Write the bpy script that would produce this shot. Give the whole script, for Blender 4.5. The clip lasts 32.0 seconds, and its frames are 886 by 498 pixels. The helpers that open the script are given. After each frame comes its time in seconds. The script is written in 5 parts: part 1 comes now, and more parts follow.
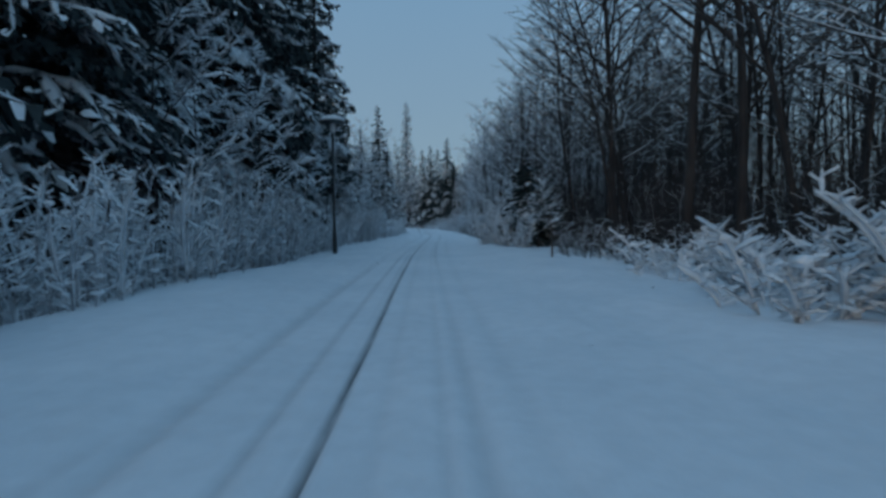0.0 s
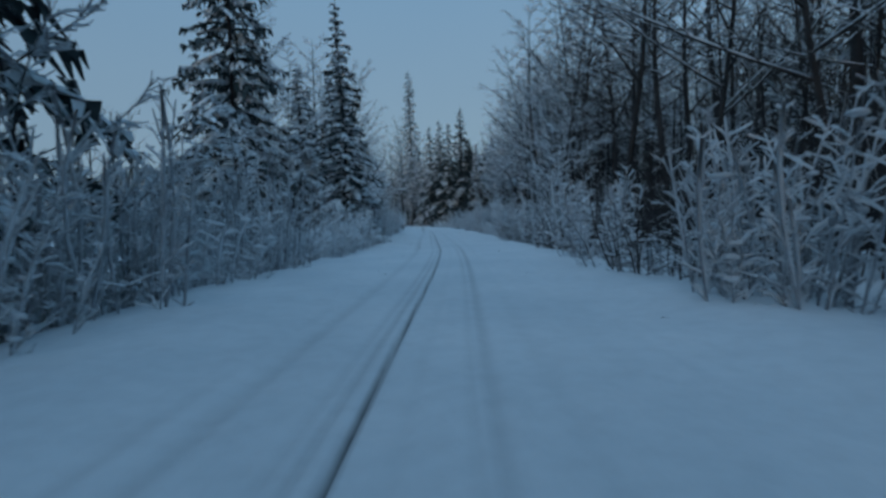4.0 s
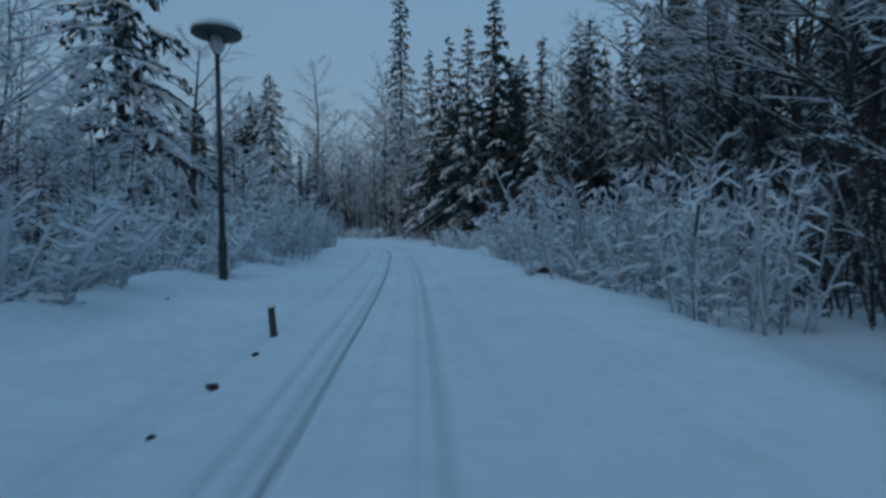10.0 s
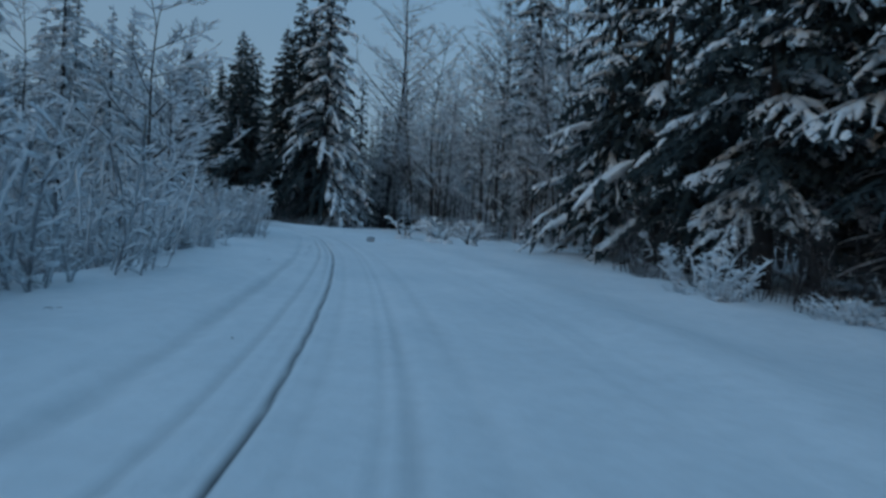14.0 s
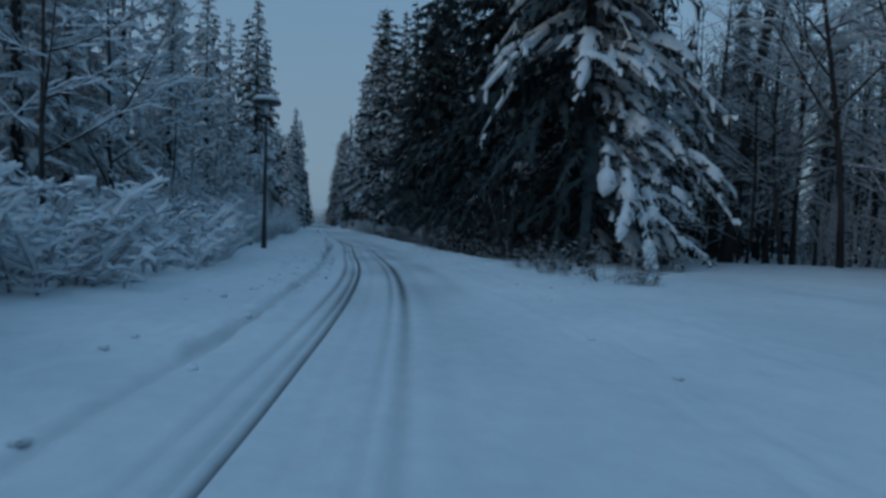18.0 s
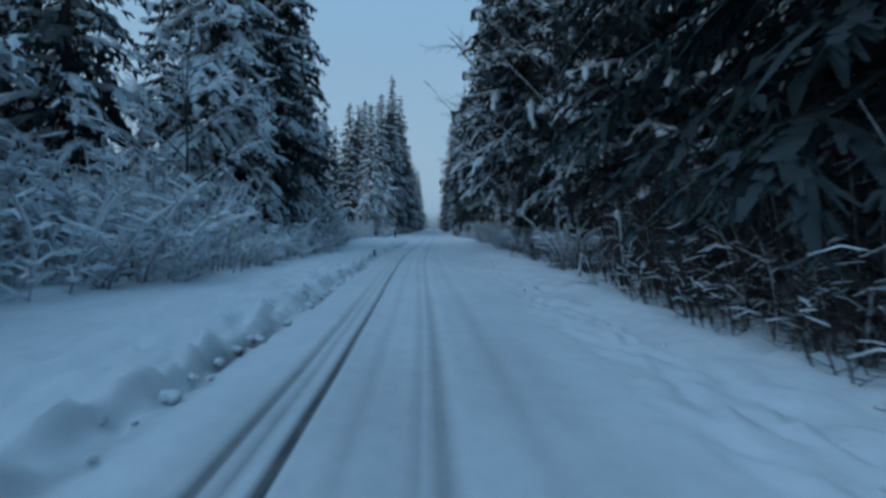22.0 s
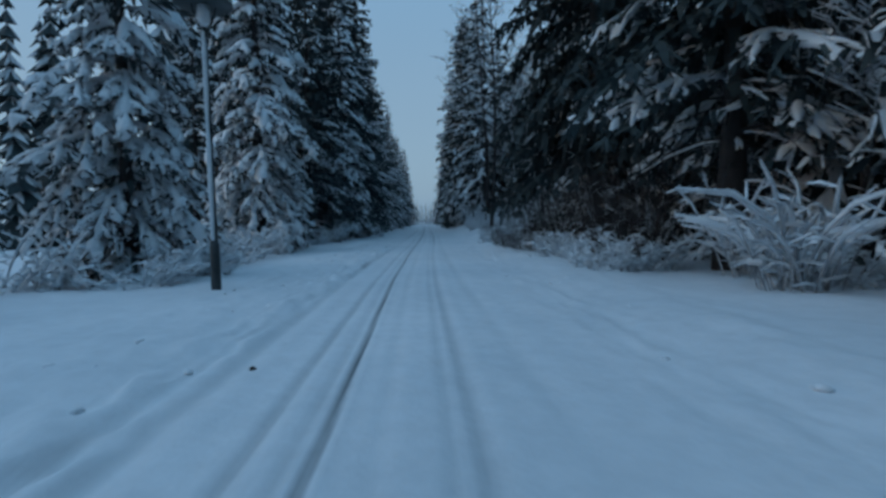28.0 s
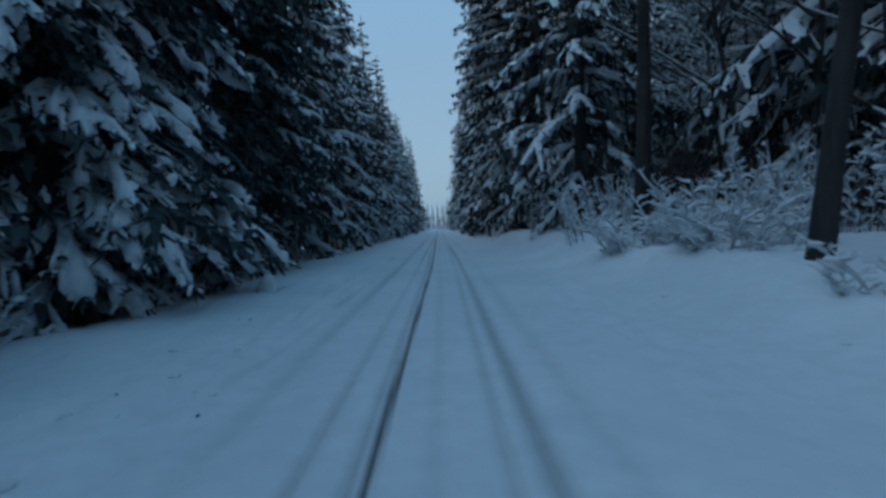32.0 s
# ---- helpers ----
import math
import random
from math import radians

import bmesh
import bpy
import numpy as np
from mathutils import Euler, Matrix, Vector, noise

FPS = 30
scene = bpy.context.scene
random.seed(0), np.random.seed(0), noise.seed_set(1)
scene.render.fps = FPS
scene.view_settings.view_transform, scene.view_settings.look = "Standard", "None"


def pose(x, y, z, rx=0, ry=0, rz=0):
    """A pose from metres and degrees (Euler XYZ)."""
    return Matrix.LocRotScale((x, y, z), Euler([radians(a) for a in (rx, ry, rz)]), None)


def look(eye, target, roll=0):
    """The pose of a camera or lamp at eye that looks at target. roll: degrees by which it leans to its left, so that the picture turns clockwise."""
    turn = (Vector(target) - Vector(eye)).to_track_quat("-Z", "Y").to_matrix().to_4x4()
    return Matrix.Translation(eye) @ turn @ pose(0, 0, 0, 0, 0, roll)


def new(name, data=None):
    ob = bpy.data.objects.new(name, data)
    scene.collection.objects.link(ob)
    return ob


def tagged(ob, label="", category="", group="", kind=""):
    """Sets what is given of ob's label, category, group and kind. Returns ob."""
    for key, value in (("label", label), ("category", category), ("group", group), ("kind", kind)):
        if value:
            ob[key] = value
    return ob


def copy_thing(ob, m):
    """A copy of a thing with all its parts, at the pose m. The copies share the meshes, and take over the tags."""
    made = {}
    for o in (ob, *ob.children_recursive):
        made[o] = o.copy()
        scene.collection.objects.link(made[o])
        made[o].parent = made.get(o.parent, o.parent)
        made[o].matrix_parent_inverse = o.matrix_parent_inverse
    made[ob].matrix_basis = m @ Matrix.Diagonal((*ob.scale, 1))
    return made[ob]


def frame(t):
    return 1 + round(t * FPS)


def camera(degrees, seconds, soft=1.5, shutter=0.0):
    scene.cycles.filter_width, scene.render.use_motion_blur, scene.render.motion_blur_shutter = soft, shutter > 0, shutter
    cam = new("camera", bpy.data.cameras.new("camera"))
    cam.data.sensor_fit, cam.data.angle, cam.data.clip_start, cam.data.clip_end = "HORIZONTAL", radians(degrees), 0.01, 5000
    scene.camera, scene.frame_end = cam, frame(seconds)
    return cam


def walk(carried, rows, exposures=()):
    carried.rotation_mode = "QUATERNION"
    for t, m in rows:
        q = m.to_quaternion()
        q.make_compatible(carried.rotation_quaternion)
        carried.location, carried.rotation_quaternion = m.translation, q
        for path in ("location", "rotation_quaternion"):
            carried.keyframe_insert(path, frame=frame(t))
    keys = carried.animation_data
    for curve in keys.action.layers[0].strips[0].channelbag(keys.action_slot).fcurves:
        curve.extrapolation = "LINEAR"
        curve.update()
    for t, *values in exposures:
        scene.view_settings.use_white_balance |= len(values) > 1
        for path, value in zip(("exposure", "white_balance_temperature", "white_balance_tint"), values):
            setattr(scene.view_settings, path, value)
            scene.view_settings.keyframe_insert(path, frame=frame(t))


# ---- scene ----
cam = camera(80.5, 32.0, soft=3.0, shutter=0.15)
# seconds, x, y, z in metres, yaw, pitch, roll in degrees
ROWS = [
    (0.0, -0.09, 0.78, 1.25, 0.48, -2.75, 0.57),
    (0.5, -0.26, 5.08, 1.25, 1.19, -2.74, 1.57),
    (1.0, -0.38, 8.93, 1.25, 1.29, -2.44, 1.37),
    (1.5, -0.45, 12.77, 1.25, 1.32, -2.26, 2.3),
    (2.0, -0.54, 17.31, 1.25, 0.9, -2.25, 2.2),
    (2.5, -0.65, 21.22, 1.25, 0.92, -2.44, 0.73),
    (3.0, -0.77, 25.08, 1.25, 1.35, -2.82, 1.45),
    (3.5, -1.0, 29.37, 1.25, 1.79, -3.06, 2.39),
    (5.5, -0.62, 48.7, 1.25, 2.24, -3.17, 0.65),
    (6.0, -0.95, 54.18, 1.25, 2.43, -3.32, 0.1),
    (6.5, -1.23, 59.08, 1.25, 2.92, -3.38, 1.54),
    (7.0, -1.52, 63.81, 1.25, 2.98, -3.25, 2.12),
    (7.5, -1.82, 69.09, 1.25, 1.57, -3.45, 0.6),
    (8.0, -2.07, 73.92, 1.25, 1.54, -3.44, 0.64),
    (8.5, -2.36, 79.21, 1.25, 1.34, -3.06, 0.75),
    (9.0, -2.68, 84.35, 1.25, 1.29, -2.77, -0.14),
    (9.5, -3.02, 89.08, 1.25, 1.92, -2.56, -0.04),
    (10.0, -3.27, 93.71, 1.25, 2.42, -2.19, 0.66),
    (10.5, -3.67, 98.78, 1.25, 2.65, -1.87, -1.22),
    (11.0, -4.2, 103.01, 1.25, 3.32, -2.13, -2.44),
    (11.5, -4.7, 107.35, 1.25, 5.06, -2.54, -0.95),
    (12.0, -5.32, 112.47, 1.25, 5.95, -2.34, -1.96),
    (12.5, -5.88, 117.11, 1.25, 7.39, -1.8, -2.14),
    (13.0, -6.54, 121.48, 1.25, 8.41, -2.44, -2.53),
    (13.5, -7.47, 126.25, 1.25, 11.26, -2.89, -4.26),
    (14.0, -8.58, 130.41, 1.25, 14.49, -2.88, -4.28),
    (14.5, -10.0, 134.94, 1.25, 18.73, -3.26, -4.02),
    (16.5, -17.85, 151.59, 1.25, 32.21, -2.24, -1.79),
    (17.0, -20.29, 155.0, 1.25, 35.1, -2.26, -2.3),
    (17.5, -23.11, 158.66, 1.25, 38.12, -2.31, -1.65),
    (18.0, -25.82, 161.92, 1.25, 41.06, -2.49, -1.94),
    (18.5, -28.87, 165.12, 1.25, 44.3, -2.11, -2.19),
    (19.0, -32.04, 168.2, 1.25, 47.59, -1.65, -1.17),
    (19.5, -35.04, 170.88, 1.25, 50.11, -2.31, -0.02),
    (20.0, -38.17, 173.45, 1.25, 52.21, -2.33, 0.27),
    (20.5, -41.72, 176.22, 1.25, 53.29, -2.37, 0.04),
    (21.0, -45.18, 178.84, 1.25, 54.24, -2.48, 2.3),
    (21.5, -48.61, 181.33, 1.25, 52.85, -2.69, 0.73),
    (22.0, -52.72, 184.25, 1.25, 53.94, -2.38, -0.13),
    (22.5, -56.3, 186.66, 1.25, 55.06, -2.56, 0.82),
    (23.0, -59.8, 188.83, 1.25, 55.91, -2.32, 2.32),
    (23.5, -63.41, 191.18, 1.25, 54.53, -2.63, 2.53),
    (24.0, -66.58, 193.32, 1.25, 53.98, -2.57, 1.58),
    (24.5, -70.05, 195.87, 1.25, 53.5, -2.66, 0.84),
    (25.0, -73.44, 198.32, 1.25, 53.87, -2.69, -0.57),
    (25.5, -76.78, 200.64, 1.25, 55.07, -2.68, 1.7),
    (27.5, -90.44, 210.38, 1.25, 54.11, -3.07, 3.02),
    (28.0, -93.72, 212.65, 1.25, 53.03, -3.05, 1.33),
    (28.5, -97.33, 215.15, 1.25, 53.03, -2.71, 1.52),
    (29.0, -100.84, 217.6, 1.25, 52.79, -2.64, 2.01),
    (29.5, -104.01, 219.86, 1.25, 52.52, -2.61, 2.85),
    (30.0, -107.11, 222.13, 1.25, 51.17, -2.72, 0.19),
    (30.5, -110.42, 224.5, 1.25, 52.46, -2.51, -1.03),
    (31.0, -113.53, 226.71, 1.25, 55.09, -2.65, 3.15),
    (31.5, -116.83, 228.96, 1.25, 54.46, -2.63, 1.63),
    (32.0, -120.13, 231.22, 1.25, 54.39, -2.52, 3.37),
]
walk(cam, [(t, pose(x, y, z, 90 + pitch, roll, yaw)) for t, x, y, z, yaw, pitch, roll in ROWS],
     exposures=[(0.0, -0.92), (19.0, -1.0), (20.0, -1.02), (21.0, -0.52), (22.0, -0.38), (24.0, -0.5), (25.0, -0.5), (28.0, -0.58), (30.0, -0.55), (32.0, -0.38)])

# ---------------------------------------------------------------- light
world = bpy.data.worlds.new("winter_sky")
scene.world = world
world.use_nodes = True
wt = world.node_tree
wt.nodes.clear()
sky = wt.nodes.new("ShaderNodeTexSky")
sky.sky_type = "NISHITA"
sky.sun_disc = False
sky.sun_elevation = radians(9)
sky.sun_rotation = radians(200)
sky.dust_density = 3.0
sky.altitude = 0
sky_bg = wt.nodes.new("ShaderNodeBackground")
sky_bg.inputs["Strength"].default_value = 0.05
wt.links.new(sky.outputs[0], sky_bg.inputs[0])
cloud_bg = wt.nodes.new("ShaderNodeBackground")
cloud_bg.inputs["Strength"].default_value = 1.0
tc = wt.nodes.new("ShaderNodeTexCoord")
cn = wt.nodes.new("ShaderNodeTexNoise")
cn.inputs["Scale"].default_value = 2.2
cn.inputs["Detail"].default_value = 4
wt.links.new(tc.outputs["Generated"], cn.inputs["Vector"])
cr = wt.nodes.new("ShaderNodeMixRGB")
cr.inputs[1].default_value = (0.92, 0.94, 0.95, 1)
cr.inputs[2].default_value = (1.06, 1.05, 1.04, 1)
wt.links.new(cn.outputs["Fac"], cr.inputs[0])
# overcast: grey towards the horizon, deeper blue overhead
split = wt.nodes.new("ShaderNodeSeparateXYZ")
wt.links.new(tc.outputs["Generated"], split.inputs[0])
lift = wt.nodes.new("ShaderNodeMapRange")
lift.interpolation_type = "SMOOTHSTEP"
lift.inputs["From Min"].default_value, lift.inputs["From Max"].default_value = 0.15, 0.8
wt.links.new(split.outputs["Z"], lift.inputs["Value"])
dome = wt.nodes.new("ShaderNodeMixRGB")
dome.inputs[1].default_value = (0.295, 0.485, 0.690, 1)
dome.inputs[2].default_value = (0.209, 0.520, 0.885, 1)
wt.links.new(lift.outputs[0], dome.inputs[0])
veil = wt.nodes.new("ShaderNodeMixRGB")
veil.blend_type = "MULTIPLY"
veil.inputs[0].default_value = 1.0
wt.links.new(dome.outputs[0], veil.inputs[1])
wt.links.new(cr.outputs[0], veil.inputs[2])
wt.links.new(veil.outputs[0], cloud_bg.inputs[0])
addn = wt.nodes.new("ShaderNodeAddShader")
wt.links.new(sky_bg.outputs[0], addn.inputs[0])
wt.links.new(cloud_bg.outputs[0], addn.inputs[1])
wo = wt.nodes.new("ShaderNodeOutputWorld")
wt.links.new(addn.outputs[0], wo.inputs[0])
sun = new("sun", bpy.data.lights.new("sun", "SUN"))
sun.data.energy, sun.data.angle, sun.data.color = 0.5, radians(40), (0.62, 0.8, 1.0)
sun.matrix_world = look((0, 0, 60), (14, 26, 0))

# ---------------------------------------------------------------- materials
def material(name, rough=0.8, metal=0.0):
    m = bpy.data.materials.new(name)
    m.use_nodes = True
    b = m.node_tree.nodes["Principled BSDF"]
    b.inputs["Roughness"].default_value = rough
    b.inputs["Metallic"].default_value = metal
    return m, m.node_tree, b


def noise_node(nt, scale, detail=3, rough=0.55, coord="Object", stretch=None):
    t = nt.nodes.new("ShaderNodeTexCoord")
    n = nt.nodes.new("ShaderNodeTexNoise")
    n.inputs["Scale"].default_value = scale
    n.inputs["Detail"].default_value = detail
    n.inputs["Roughness"].default_value = rough
    src = t.outputs[coord]
    if stretch:
        mp = nt.nodes.new("ShaderNodeMapping")
        mp.inputs["Scale"].default_value = stretch
        nt.links.new(src, mp.inputs["Vector"])
        src = mp.outputs["Vector"]
    nt.links.new(src, n.inputs["Vector"])
    return n


def ramp(nt, fac, stops):
    r = nt.nodes.new("ShaderNodeValToRGB")
    e = r.color_ramp.elements
    e[0].position, e[0].color = stops[0][0], (*stops[0][1], 1)
    e[1].position, e[1].color = stops[-1][0], (*stops[-1][1], 1)
    for p, c in stops[1:-1]:
        k = e.new(p)
        k.color = (*c, 1)
    nt.links.new(fac, r.inputs[0])
    return r


def mixc(nt, fac, a, b, mode="MIX"):
    m = nt.nodes.new("ShaderNodeMixRGB")
    m.blend_type = mode
    for s, v in ((0, fac), (1, a), (2, b)):
        if isinstance(v, (int, float)):
            m.inputs[s].default_value = v
        elif isinstance(v, tuple):
            m.inputs[s].default_value = (*v, 1)
        else:
            nt.links.new(v, m.inputs[s])
    return m


def bump(nt, bsdf, height, strength, dist):
    b = nt.nodes.new("ShaderNodeBump")
    b.inputs["Strength"].default_value = strength
    b.inputs["Distance"].default_value = dist
    nt.links.new(height, b.inputs["Height"])
    nt.links.new(b.outputs[0], bsdf.inputs["Normal"])


def simple(name, c1, c2, scale, rough, bump_s=0.4, bump_d=0.01, metal=0.0, stretch=None, rand=0.0):
    m, nt, b = material(name, rough, metal)
    n = noise_node(nt, scale, 4, 0.6, stretch=stretch)
    r = ramp(nt, n.outputs["Fac"], [(0.3, c1), (0.7, c2)])
    out = r.outputs[0]
    if rand:
        info = nt.nodes.new("ShaderNodeObjectInfo")
        rr = ramp(nt, info.outputs["Random"], [(0, (1 - rand,) * 3), (1, (1 + rand,) * 3)])
        out = mixc(nt, 1.0, out, rr.outputs[0], "MULTIPLY").outputs[0]
    nt.links.new(out, b.inputs["Base Color"])
    n2 = noise_node(nt, scale * 6, 3)
    bump(nt, b, n2.outputs["Fac"], bump_s, bump_d)
    return m


SNOW = simple("fresh_snow_load", (0.70, 0.73, 0.76), (0.86, 0.87, 0.88), 1.6, 0.75, 0.6, 0.04)
FROST = simple("rime_frost_on_twigs", (0.60, 0.63, 0.66), (0.83, 0.85, 0.87), 3.0, 0.8, 0.5, 0.01, rand=0.1)
NEEDLE = simple("dark_spruce_needles", (0.012, 0.021, 0.024), (0.042, 0.062, 0.064), 2.2, 0.75, 0.6, 0.02, rand=0.3)
NEEDLE_RIME = simple("rimed_spruce_needles", (0.26, 0.29, 0.30), (0.60, 0.63, 0.65), 2.6, 0.8, 0.6, 0.02, rand=0.25)
BARK = simple("dark_wet_bark", (0.018, 0.015, 0.015), (0.065, 0.055, 0.052), 3.0, 0.85, 0.9, 0.03, stretch=(1, 1, 0.22))
BARK_THIN = simple("grey_brown_stem_bark", (0.020, 0.017, 0.018), (0.075, 0.062, 0.060), 5.0, 0.85, 0.6, 0.01, stretch=(1, 1, 0.3))
STEM_RIME = simple("rime_coated_stem_bark", (0.13, 0.137, 0.15), (0.50, 0.52, 0.55), 7.0, 0.85, 0.6, 0.01, stretch=(1, 1, 0.5), rand=0.15)
ICE = simple("grey_frozen_snow", (0.22, 0.24, 0.26), (0.42, 0.45, 0.48), 9.0, 0.5, 0.7, 0.02)
STEEL = simple("dark_galvanised_lamp_steel", (0.030, 0.036, 0.038), (0.075, 0.085, 0.088), 4.0, 0.5, 0.2, 0.002, metal=0.4)
GLASSY = simple("frosted_lamp_glass", (0.55, 0.58, 0.60), (0.68, 0.70, 0.72), 6.0, 0.35, 0.05, 0.001)
ROCK = simple("dark_wet_stone", (0.03, 0.03, 0.032), (0.10, 0.10, 0.10), 3.0, 0.8, 0.8, 0.03)
TWIG = simple("dead_brown_twig", (0.020, 0.015, 0.012), (0.060, 0.045, 0.038), 9.0, 0.9, 0.5, 0.005)
WOODPOST = simple("weathered_post_wood", (0.04, 0.035, 0.032), (0.12, 0.10, 0.09), 6.0, 0.85, 0.6, 0.008, stretch=(1, 1, 0.2))

# open snow on verge and forest floor
GROUND, nt, bs = material("lying_snow", 0.72)
n1 = noise_node(nt, 0.35, 4)
n2 = noise_node(nt, 3.0, 5, 0.6)
r1 = ramp(nt, n1.outputs["Fac"], [(0.35, (0.76, 0.79, 0.82)), (0.7, (0.87, 0.88, 0.90))])
r2 = ramp(nt, n2.outputs["Fac"], [(0.3, (0.93, 0.93, 0.93)), (0.6, (1, 1, 1))])
nt.links.new(mixc(nt, 1.0, r1.outputs[0], r2.outputs[0], "MULTIPLY").outputs[0], bs.inputs["Base Color"])
bump(nt, bs, n2.outputs["Fac"], 0.5, 0.05)

# driven snow: packed and slightly dirty in the ruts
ROADSNOW, nt, bs = material("driven_snow", 0.68)
n1 = noise_node(nt, 0.4, 4)
n2 = noise_node(nt, 4.0, 5, 0.6)
att = nt.nodes.new("ShaderNodeAttribute")
att.attribute_name = "wear"
r1 = ramp(nt, n1.outputs["Fac"], [(0.35, (0.76, 0.79, 0.82)), (0.7, (0.87, 0.88, 0.90))])
r2 = ramp(nt, n2.outputs["Fac"], [(0.3, (0.93, 0.93, 0.93)), (0.6, (1, 1, 1))])
clean = mixc(nt, 1.0, r1.outputs[0], r2.outputs[0], "MULTIPLY")
dirt = ramp(nt, n2.outputs["Fac"], [(0.3, (0.05, 0.055, 0.06)), (0.75, (0.16, 0.165, 0.17))])
nt.links.new(mixc(nt, att.outputs["Fac"], clean.outputs[0], dirt.outputs[0]).outputs[0], bs.inputs["Base Color"])
bump(nt, bs, n2.outputs["Fac"], 0.45, 0.03)


# ---------------------------------------------------------------- mesh tools
class Soup:
    """Vertices and faces of one part."""

    def __init__(self):
        self.v, self.f = [], []

    def tube(self, pts, radii, sides=6, cap=True):
        base = len(self.v)
        n = len(pts)
        for i, p in enumerate(pts):
            d = (pts[min(i + 1, n - 1)] - pts[max(i - 1, 0)]).normalized()
            a = d.cross(Vector((0.31, 0.17, 0.93))) if abs(d.z) < 0.9 else d.cross(Vector((1, 0.1, 0)))
            a.normalize()
            b = d.cross(a)
            for k in range(sides):
                w = 2 * math.pi * k / sides
                self.v.append(p + (a * math.cos(w) + b * math.sin(w)) * radii[i])
        for i in range(n - 1):
            for k in range(sides):
                k2 = (k + 1) % sides
                self.f.append((base + i * sides + k, base + i * sides + k2, base + (i + 1) * sides + k2, base + (i + 1) * sides + k))
        if cap:
            self.f.append(tuple(base + (n - 1) * sides + k for k in range(sides)))
            self.f.append(tuple(base + k for k in reversed(range(sides))))

    def strip(self, pts, widths, side):
        base = len(self.v)
        for p, w in zip(pts, widths):
            self.v += [p - side * w, p + side * w]
        for i in range(len(pts) - 1):
            self.f.append((base + 2 * i, base + 2 * i + 1, base + 2 * i + 3, base + 2 * i + 2))

    def pillow(self, pts, widths, thick, side, sag=0.35):
        """Rounded load of snow that lies along a line and hangs over its sides."""
        base = len(self.v)
        up = Vector((0, 0, 1))
        for p, w, h in zip(pts, widths, thick):
            self.v += [p - side * w - up * (w * sag), p - side * (w * 0.55) + up * h * 0.8, p + up * h,
                       p + side * (w * 0.6) + up * h * 0.75, p + side * w - up * (w * sag), p - up * (h * 0.25)]
        n = 6
        for i in range(len(pts) - 1):
            for k in range(n):
                k2 = (k + 1) % n
                self.f.append((base + i * n + k, base + i * n + k2, base + (i + 1) * n + k2, base + (i + 1) * n + k))
        self.f.append(tuple(base + k for k in reversed(range(n))))
        self.f.append(tuple(base + (len(pts) - 1) * n + k for k in range(n)))

    def ridge(self, pts, widths, thick, side):
        """Thin line of snow on a twig."""
        base = len(self.v)
        up = Vector((0, 0, 1))
        for p, w, h in zip(pts, widths, thick):
            self.v += [p - side * w - up * h * 0.3, p + up * h, p + side * w - up * h * 0.3]
        for i in range(len(pts) - 1):
            for k in range(3):
                k2 = (k + 1) % 3
                self.f.append((base + i * 3 + k, base + i * 3 + k2, base + (i + 1) * 3 + k2, base + (i + 1) * 3 + k))

    def roof(self, pts, widths, thick, side):
        """Lighter line of snow: two slopes."""
        base = len(self.v)
        up = Vector((0, 0, 1))
        for p, w, h in zip(pts, widths, thick):
            self.v += [p - side * w - up * h * 0.35, p + up * h, p + side * w - up * h * 0.35]
        for i in range(len(pts) - 1):
            for k in range(2):
                self.f.append((base + i * 3 + k, base + i * 3 + k + 1, base + i * 3 + k + 4, base + i * 3 + k + 3))

    def blob(self, c, rx, ry, rz, rnd, rough=0.25, flat=0.0):
        base = len(self.v)
        rings, segs = 4, 7
        self.v.append(c + Vector((0, 0, rz)))
        for i in range(1, rings):
            th = math.pi * i / rings
            for k in range(segs):
                w = 2 * math.pi * (k + 0.5 * (i % 2)) / segs
                j = 1 + rnd.uniform(-rough, rough)
                z = math.cos(th) * rz * j
                self.v.append(c + Vector((math.sin(th) * math.cos(w) * rx * j, math.sin(th) * math.sin(w) * ry * j, max(z, -flat * rz) if flat else z)))
        self.v.append(c + Vector((0, 0, -rz * (flat if flat else 1))))
        for k in range(segs):
            k2 = (k + 1) % segs
            self.f.append((base, base + 1 + k, base + 1 + k2))
            for i in range(rings - 2):
                a, b = base + 1 + i * segs, base + 1 + (i + 1) * segs
                self.f.append((a + k, b + k, b + k2, a + k2))
            a = base + 1 + (rings - 2) * segs
            self.f.append((a + k, base + 1 + (rings - 1) * segs, a + k2))

    def mesh(self, name, mat, smooth=True):
        me = bpy.data.meshes.new(name)
        me.from_pydata([tuple(p) for p in self.v], [], self.f)
        me.materials.append(mat)
        if smooth:
            me.polygons.foreach_set("use_smooth", [True] * len(me.polygons))
        me.update()
        return me


def part(name, soup, mat, parent, label="", smooth=True):
    ob = new(name, soup.mesh(name, mat, smooth))
    ob.parent = parent
    if label:
        tagged(ob, label)
    return ob


def thing(name, label, category, group="", kind=""):
    ob = new(name)
    ob.empty_display_size = 0.3
    return tagged(ob, label, category, group, kind)


# ---------------------------------------------------------------- plan of the road
ROAD = [(0.0, -30.0), (-0.1, 0.8), (-0.5, 17.3), (-0.9, 32.0), (-1.1, 48.7), (-1.7, 63.8), (-2.7, 84.3), (-4.2, 103.0), (-5.3, 112.5),
        (-6.6, 121.5), (-8.6, 130.4), (-11.8, 139.4), (-17.9, 151.6), (-23.1, 158.7), (-28.9, 165.1), (-35.0, 170.9), (-41.7, 176.2),
        (-52.7, 184.2), (-66.6, 193.6), (-76.8, 200.6), (-90.4, 210.3), (-100.8, 217.6), (-120.1, 231.2), (-200.3, 287.6), (-445.0, 459.5)]


